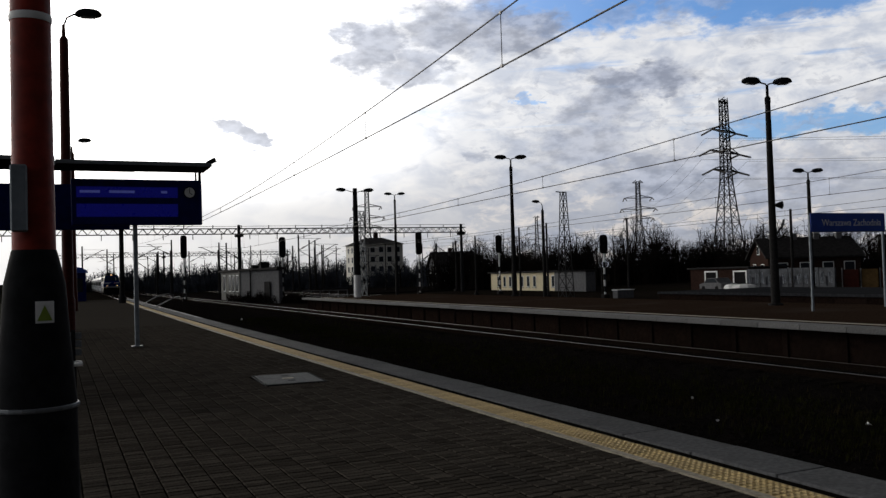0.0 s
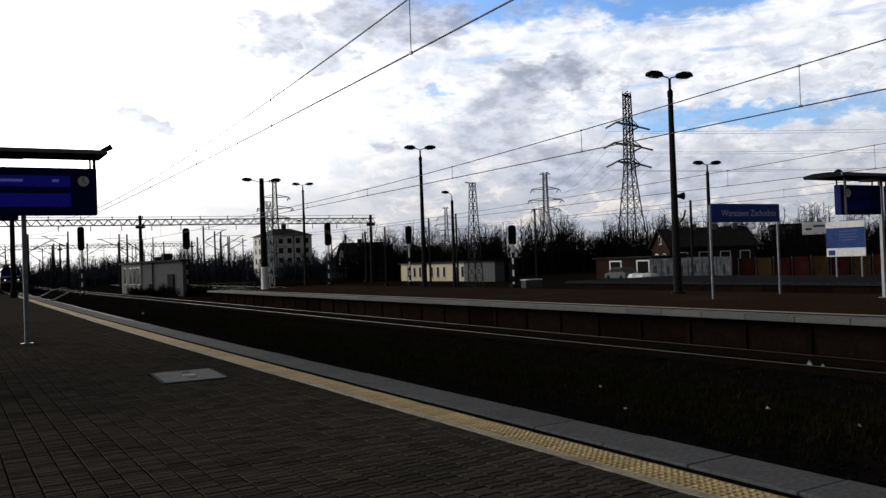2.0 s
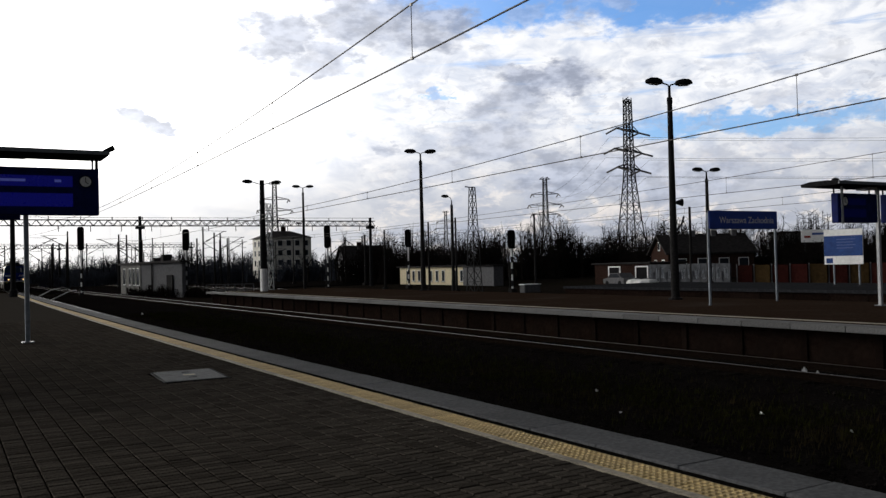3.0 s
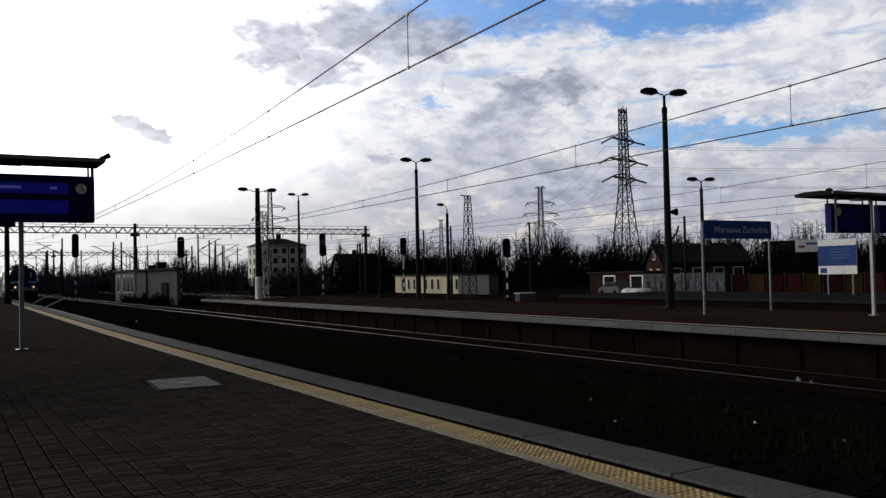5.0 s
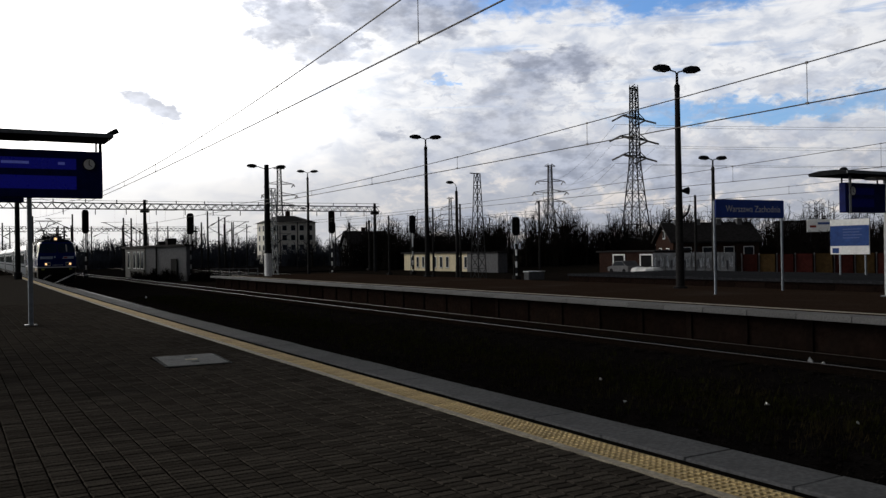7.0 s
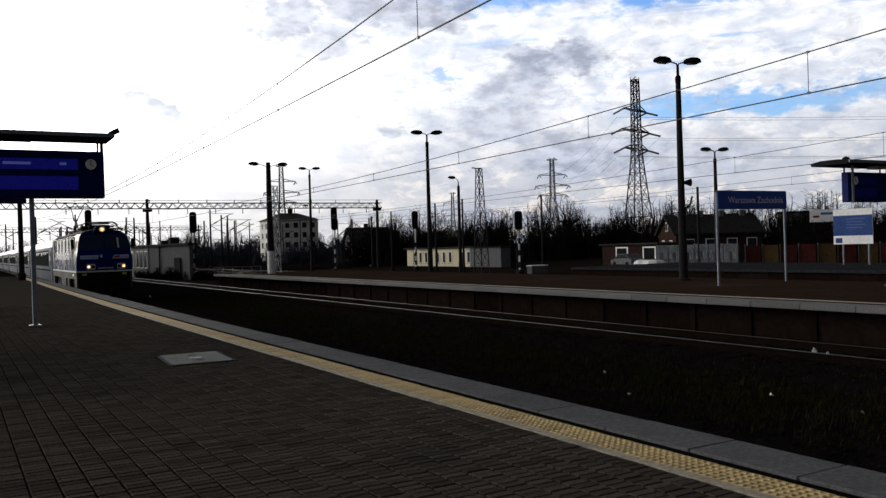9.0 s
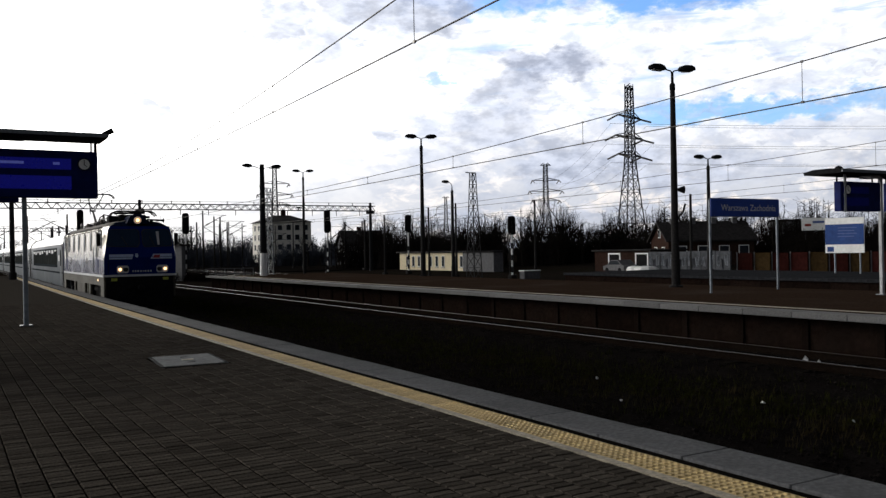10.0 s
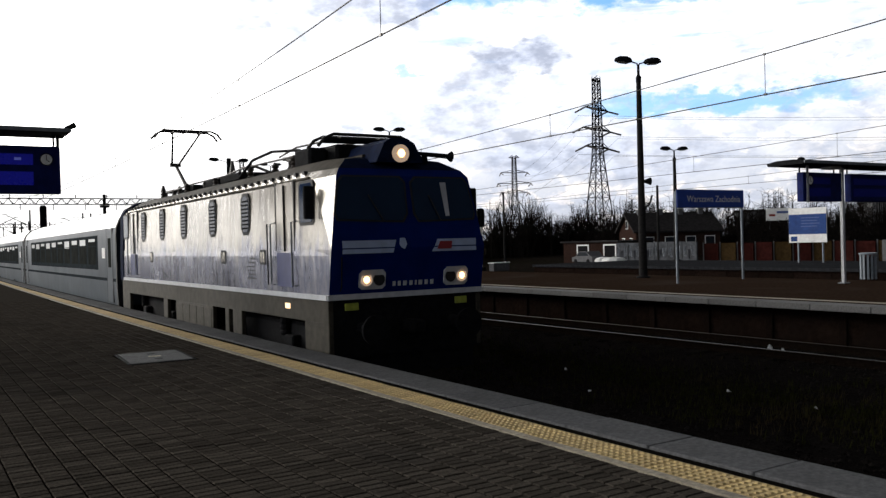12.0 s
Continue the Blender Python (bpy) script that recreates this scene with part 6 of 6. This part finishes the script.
def build_coach():
    L = 26.3
    t = thing("railway_coach", pose(0, 0, 0), "light grey passenger coach with a dark window band", "railway coach", "train")
    prof = [(1.41, -0.05), (1.44, 0.5), (1.44, 2.2), (1.41, 2.45), (1.30, 2.72), (1.05, 2.97), (0.62, 3.13), (0.0, 3.19)]

    def loft(k0, k1, sg):
        s = Shape()
        rows = [[(sg * prof[k][0] * w, y, prof[k][1]) for y, w in ((0.0, 0.97), (0.25, 1.0), (L - 0.25, 1.0), (L, 0.97))] for k in range(k0, k1 + 1)]
        return s.add([p for r in rows for p in r], [(a * 4 + i, a * 4 + i + 1, a * 4 + 5 + i, a * 4 + 4 + i) for a in range(len(rows) - 1) for i in range(3)])

    for sg in (-1, 1):
        part("side", loft(0, 3, sg), COACH, t, "light grey glossy side", True)
        part("roof", loft(3, 7, sg), COACHROOF, t, "pale shiny rounded roof", True)
        a, b = sorted((sg * 1.40, sg * 1.448))
        band = part("window_band", Shape().box(a, b, 3.3, L - 3.3, 1.05, 2.25, 0.004), BAND, t, "dark grey window band")
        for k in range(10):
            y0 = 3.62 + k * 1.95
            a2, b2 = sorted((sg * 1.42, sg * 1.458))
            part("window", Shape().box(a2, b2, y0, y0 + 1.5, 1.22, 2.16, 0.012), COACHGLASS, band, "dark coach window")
            a3, b3 = sorted((sg * 1.43, sg * 1.462))
            part("window_vent", Shape().box(a3, b3, y0, y0 + 1.5, 1.86, 1.89), BAND, band)
            # pale strips stand in for sky reflections along the window tops
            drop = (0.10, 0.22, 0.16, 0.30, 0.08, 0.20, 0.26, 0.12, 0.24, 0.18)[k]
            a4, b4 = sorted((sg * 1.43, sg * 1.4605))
            part("window_reflection", Shape().box(a4, b4, y0 + 0.12, y0 + 1.38, 2.14 - drop, 2.14), COACHROOF, band, "pale strip painted as a sky reflection")
        for y0 in (0.75, L - 1.65):
            d = part("door", Shape().box(*sorted((sg * 1.40, sg * 1.447)), y0, y0 + 0.9, 0.02, 2.42, 0.01), COACH, t, "grey coach door")
            part("door_window", Shape().box(*sorted((sg * 1.42, sg * 1.453)), y0 + 0.2, y0 + 0.68, 1.15, 2.12, 0.01), COACHGLASS, d)
            part("door_gap", Shape().box(*sorted((sg * 1.40, sg * 1.450)), y0 - 0.03, y0, 0.02, 2.44), RUBBER, d)
            part("door_gap", Shape().box(*sorted((sg * 1.40, sg * 1.450)), y0 + 0.9, y0 + 0.93, 0.02, 2.44), RUBBER, d)
        part("stripe", Shape().box(*sorted((sg * 1.40, sg * 1.446)), 0.3, L - 0.3, 0.70, 0.80), BAND, t)
        part("sign_plate", Shape().box(*sorted((sg * 1.40, sg * 1.45)), 2.0, 2.5, 1.45, 1.8), WHITE, t)
        part("side_sill", Shape().box(*sorted((sg * 1.2, sg * 1.38)), 0.5, L - 0.5, -0.35, -0.05), UNDER, t)
    for y in (0.0, L):
        pts = [(-x * 0.97, z) for x, z in prof] + [(x * 0.97, z) for x, z in reversed(prof[:-1])]
        part("end_wall", Shape().prism(pts, y - 0.02, y + 0.02), BAND, t, "dark end wall")
        hoop = [(x * 1.045, z * 1.012) for x, z in pts]
        part("end_rim", Shape().prism(hoop, *((0.0, 0.16) if y == 0 else (L - 0.16, L))), RUBBER, t, "dark rim round the coach end")
        y0, y1 = (-0.24, 0) if y == 0 else (L, L + 0.24)
        part("gangway", Shape().box(-0.75, 0.75, y0, y1, 0.35, 2.75, 0.06), RUBBER, t, "black rubber gangway")
    for yb in (3.2, L - 3.2):
        b = part("bogie", Shape().box(-1.1, 1.1, yb - 1.7, yb + 1.7, -0.45, 0.0, 0.04), UNDER, t)
        for dy in (-1.25, 1.25):
            for sg in (-1, 1):
                part("wheel", Shape().tube((sg * 0.70, yb + dy, -0.29), (sg * 0.84, yb + dy, -0.29), 0.46, 0.46, 20), BLACKSTEEL, b)
    for k in range(4):
        part("roof_vent", Shape().box(-0.35, 0.35, 3.5 + k * 5.6, 5.0 + k * 5.6, 3.10, 3.24, 0.03), COACHROOF, t)
    part("underfloor_box", Shape().box(-1.1, 1.1, 7, 19, -0.5, -0.05, 0.03), UNDER, t)
    return t


loco = build_loco()
coaches = [build_coach()]
for k in range(5):
    coaches.append(copy_thing(coaches[0], pose(0, 60 + 30 * k, 0)))


# ---- bits on the platforms and tracks ----
t = thing("manhole_cover", pose(3.42, 13.95, 0, 0, 0, -4), "pale worn rectangular access cover set in the paving", "cover")
part("frame", Shape().box(-0.50, 0.50, -0.74, 0.74, -0.03, 0.008, 0.004), BLACKSTEEL, t)
part("lid", Shape().box(-0.45, 0.45, -0.69, 0.69, -0.03, 0.014, 0.004), COVER, t, "pale worn steel lid")
part("handle_recess", Shape().box(-0.09, 0.09, -0.05, 0.05, 0.0, 0.019, 0.004), PALE, t)
for yy in (-0.35, 0.35):
    part("handle_recess", Shape().box(-0.06, 0.06, yy - 0.03, yy + 0.03, 0.0, 0.018, 0.004), BLACKSTEEL, t)

t = thing("bench", pose(-0.12, 14.3, 0), "platform bench with pale slats on a dark frame", "bench")
for k in range(4):
    part("slat", Shape().box(-1.0, 0.42, -0.28 + k * 0.15, -0.16 + k * 0.15, 0.43, 0.47, 0.008), WHITE if k < 2 else GALV, t)
for k in range(3):
    part("back_slat", Shape().box(-1.0, 0.42, 0.32, 0.35, 0.55 + k * 0.13, 0.65 + k * 0.13, 0.008), GALV, t)
for xx in (-0.85, 0.3):
    part("leg", Shape().box(xx - 0.03, xx + 0.03, -0.25, -0.19, 0, 0.43), BLACKSTEEL, t)
    part("leg", Shape().box(xx - 0.03, xx + 0.03, 0.3, 0.36, 0, 0.95), BLACKSTEEL, t)

t = thing("litter_bin", pose(27.9, 17.0, 0), "pale slatted litter bin beside the display", "bin")
part("liner", Shape().lathe([(0.2, 0.1), (0.22, 0.8)], 14), BLACKSTEEL, t)
for k in range(12):
    a = k * math.pi / 6
    part("slat", Shape().box(-0.035, 0.035, -0.015, 0.015, 0.05, 0.9), POSTGREY, t, m=pose(0.25 * math.cos(a), 0.25 * math.sin(a), 0, 0, 0, math.degrees(a) + 90))
part("rim", Shape().lathe([(0.28, 0.88), (0.29, 0.9), (0.29, 0.94), (0.24, 0.95)], 14), POSTGREY, t)

for x, y, sc in ((16.5, 12.43, 0.10), (16.44, 12.05, 0.06), (11.55, 13.63, 0.05), (11.97, 9.88, 0.045), (15.7, 14.49, 0.05), (11.79, 8.1, 0.04), (10.22, 11.43, 0.03), (11.0, 56.6, 0.12)):
    t = thing("litter", pose(x, y, bed_height(x) + 0.03, 0, 0, rnd.uniform(0, 180)), "crumpled pale scrap of paper on the ballast", "litter", "litter")
    part("scrap", Shape().add([(-sc, -sc * 0.6, 0), (sc, -sc * 0.5, 0.02), (sc * 0.8, sc * 0.6, 0), (-sc * 0.9, sc * 0.5, 0.03), (0, 0, sc * 0.8), (sc * 0.3, sc * 0.1, sc * 1.1)],
                              [(0, 1, 4), (1, 5, 4), (1, 2, 5), (2, 3, 5), (3, 4, 5), (3, 0, 4), (0, 3, 2, 1)]), WHITE, t)

t = thing("guard_wires", pose(0, 0, 0), "two pale bent pipes between the platform edge and the track", "pipes")
part("pipe", Shape().path([(6.1, 60.5, 0.0), (7.6, 68.0, 0.15), (9.2, 77.0, 0.25), (10.6, 84.0, 0.2)], 0.045), CURB, t)
part("pipe", Shape().path([(6.55, 73.0, 0.0), (8.3, 82.0, 0.3), (10.4, 92.0, 0.4), (11.5, 96.0, 0.1)], 0.045), CURB, t)


# weeds between the lines: thin blades in tufts
def tufts(n, seed):
    r = random.Random(seed)
    s = Shape()
    for k in range(n):
        y = 3 + 55 * r.random() ** 1.4
        x = r.gauss(11.7, 1.0) if k % 5 else r.uniform(9.3, 14.6)
        x += bend(y)
        z = bed_height(x) - 0.03
        for j in range(7):
            a, h = r.uniform(0, 6.28), r.uniform(0.05, 0.2)
            bx, by = x + r.uniform(-0.12, 0.12), y + r.uniform(-0.12, 0.12)
            dx, dy = math.cos(a) * 0.012, math.sin(a) * 0.012
            s.add([(bx - dx, by - dy, z), (bx + dx, by + dy, z), (bx + dy * 6, by - dx * 6, z + h)], [(0, 1, 2)])
    return s


tagged(new("weeds", tufts(5200, 4).mesh("weeds", GRASS)), "thin low winter weeds between the tracks", "weeds", "", "stuff")


# loose ballast stones near the camera
def stones(n, seed):
    r = random.Random(seed)
    s = Shape()
    for k in range(n):
        y = 3 + 26 * r.random() ** 1.3
        x = r.uniform(5.9, 17.9)
        e = r.uniform(0.02, 0.045)
        z = bed_height(x) + r.uniform(-0.01, 0.05)
        x += bend(y)
        p = [(x + e * r.uniform(0.6, 1.2) * c, y + e * r.uniform(0.6, 1.2) * d, z + e * r.uniform(0.5, 1.0) * f) for c, d, f in ((1, 0, 0), (-1, 0, 0), (0, 1, 0), (0, -1, 0), (0, 0, 1), (0, 0, -1))]
        s.add(p, [(0, 2, 4), (2, 1, 4), (1, 3, 4), (3, 0, 4), (2, 0, 5), (1, 2, 5), (3, 1, 5), (0, 3, 5)])
    return s


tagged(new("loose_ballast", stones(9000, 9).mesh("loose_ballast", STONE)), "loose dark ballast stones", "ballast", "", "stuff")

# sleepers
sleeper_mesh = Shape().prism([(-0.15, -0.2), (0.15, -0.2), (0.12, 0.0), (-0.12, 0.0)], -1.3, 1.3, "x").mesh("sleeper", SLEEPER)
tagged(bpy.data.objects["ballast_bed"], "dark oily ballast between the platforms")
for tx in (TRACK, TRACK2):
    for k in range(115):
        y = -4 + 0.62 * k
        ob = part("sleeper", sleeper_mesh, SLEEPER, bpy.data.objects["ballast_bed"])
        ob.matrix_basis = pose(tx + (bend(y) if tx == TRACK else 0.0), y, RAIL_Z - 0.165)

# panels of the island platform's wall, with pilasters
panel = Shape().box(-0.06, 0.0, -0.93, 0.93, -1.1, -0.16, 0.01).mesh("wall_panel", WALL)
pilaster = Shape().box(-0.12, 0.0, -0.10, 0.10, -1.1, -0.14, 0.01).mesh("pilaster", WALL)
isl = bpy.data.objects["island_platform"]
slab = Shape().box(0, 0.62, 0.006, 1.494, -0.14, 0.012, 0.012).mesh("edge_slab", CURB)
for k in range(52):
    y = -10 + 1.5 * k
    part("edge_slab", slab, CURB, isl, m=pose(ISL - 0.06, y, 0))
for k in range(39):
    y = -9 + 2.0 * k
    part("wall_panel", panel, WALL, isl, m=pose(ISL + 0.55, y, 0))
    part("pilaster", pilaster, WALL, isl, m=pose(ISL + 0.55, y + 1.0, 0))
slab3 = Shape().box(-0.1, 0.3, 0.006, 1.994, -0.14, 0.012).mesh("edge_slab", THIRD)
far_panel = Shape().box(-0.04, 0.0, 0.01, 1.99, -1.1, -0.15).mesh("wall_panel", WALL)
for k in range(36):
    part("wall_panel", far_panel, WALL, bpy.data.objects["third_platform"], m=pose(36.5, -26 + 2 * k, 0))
for k in range(36):
    part("edge_slab", slab3, THIRD, bpy.data.objects["third_platform"], m=pose(36.4, -26 + 2 * k, 0))

# kerb slabs, tactile tiles and pavers of the near platform
base = bpy.data.objects["platform"]
kerb = Shape().box(5.065, EDGE, 0.002, 0.998, -0.14, 0.018, 0.010).mesh("kerb_slab", KERB)
for k in range(94):
    y = -2 + k
    part("kerb_slab", kerb, KERB, base, m=pose(bend(y + 0.5) + rnd.uniform(-0.004, 0.004), y, rnd.uniform(-0.004, 0.004)))
tile = Shape().box(4.62, 4.95, 0.004, 0.326, -0.04, 0.0)
for i in range(5):
    for j in range(5):
        x, y = 4.655 + i * 0.065, 0.035 + j * 0.065
        tile.add([(x - 0.02, y - 0.02, 0), (x + 0.02, y - 0.02, 0), (x + 0.02, y + 0.02, 0), (x - 0.02, y + 0.02, 0), (x - 0.012, y - 0.012, 0.007), (x + 0.012, y - 0.012, 0.007), (x + 0.012, y + 0.012, 0.007), (x - 0.012, y + 0.012, 0.007)],
                 [(4, 5, 6, 7), (0, 1, 5, 4), (1, 2, 6, 5), (2, 3, 7, 6), (3, 0, 4, 7)])
tile = tile.mesh("tactile_tile", YELLOW)
for k in range(270):
    y = -1 + 0.33 * k
    part("tactile_tile", tile, YELLOW, base, m=pose(bend(y), y, rnd.uniform(-0.002, 0.002)))


def paver_shape(s, x, y, z, w=0.188, d=0.091):
    c = 0.007
    s.add([(x + c, y + c, z), (x + w - c, y + c, z), (x + w - c, y + d - c, z), (x + c, y + d - c, z), (x, y, z - 0.008), (x + w, y, z - 0.008), (x + w, y + d, z - 0.008), (x, y + d, z - 0.008)],
          [(0, 1, 2, 3), (4, 5, 1, 0), (5, 6, 2, 1), (6, 7, 3, 2), (7, 4, 0, 3)])


one = Shape()
paver_shape(one, 0, 0, 0)
one = one.mesh("paver", PAVER)
rest = Shape()
for i in range(42):
    for j in range(-62, 300):
        x = -3.88 + 0.2 * i
        y = 4.2 + 0.1 * j + 0.05 * (i % 2)
        if abs(x + 0.1 - 3.42) < 0.52 and abs(y + 0.05 - 13.95) < 0.74:
            continue
        z = rnd.uniform(-0.003, 0.003) + 0.004 * noise.noise(Vector((x * 0.6, y * 0.5, 0)))
        if 1.0 <= x < 3.0 and 5.6 <= y < 8.4:
            part("paver", one, PAVER, base, m=pose(x, y, z))
        else:
            paver_shape(rest, x, y, z)
tagged(new("paving", rest.mesh("paving", PAVERS)), "small dark rectangular concrete pavers with sandy joints", "paving", "", "stuff")


def on_line(y, a, b):
    """Pose of a vehicle whose front is at y and whose pivots are a and b behind it."""
    x0, x1 = TRACK + bend(y + a), TRACK + bend(y + b)
    turn = math.atan2(x1 - x0, b - a)
    return pose(x0 - a * math.tan(turn), y, 0, 0, 0, -math.degrees(turn))


def motions():
    """The train runs in along the platform."""
    times = [0.5 * k for k in range(25)]
    front = [12.6 + 12.7 * (12.0 - t) + 0.095 * (12.0 - t) ** 2 for t in times]
    walk(loco, [(t, on_line(y, 3.6, 11.6)) for t, y in zip(times, front)])
    for k, coach in enumerate(coaches):
        walk(coach, [(t, on_line(y + 16.0 + 26.75 * k, 3.2, 23.1)) for t, y in zip(times, front)])


motions()
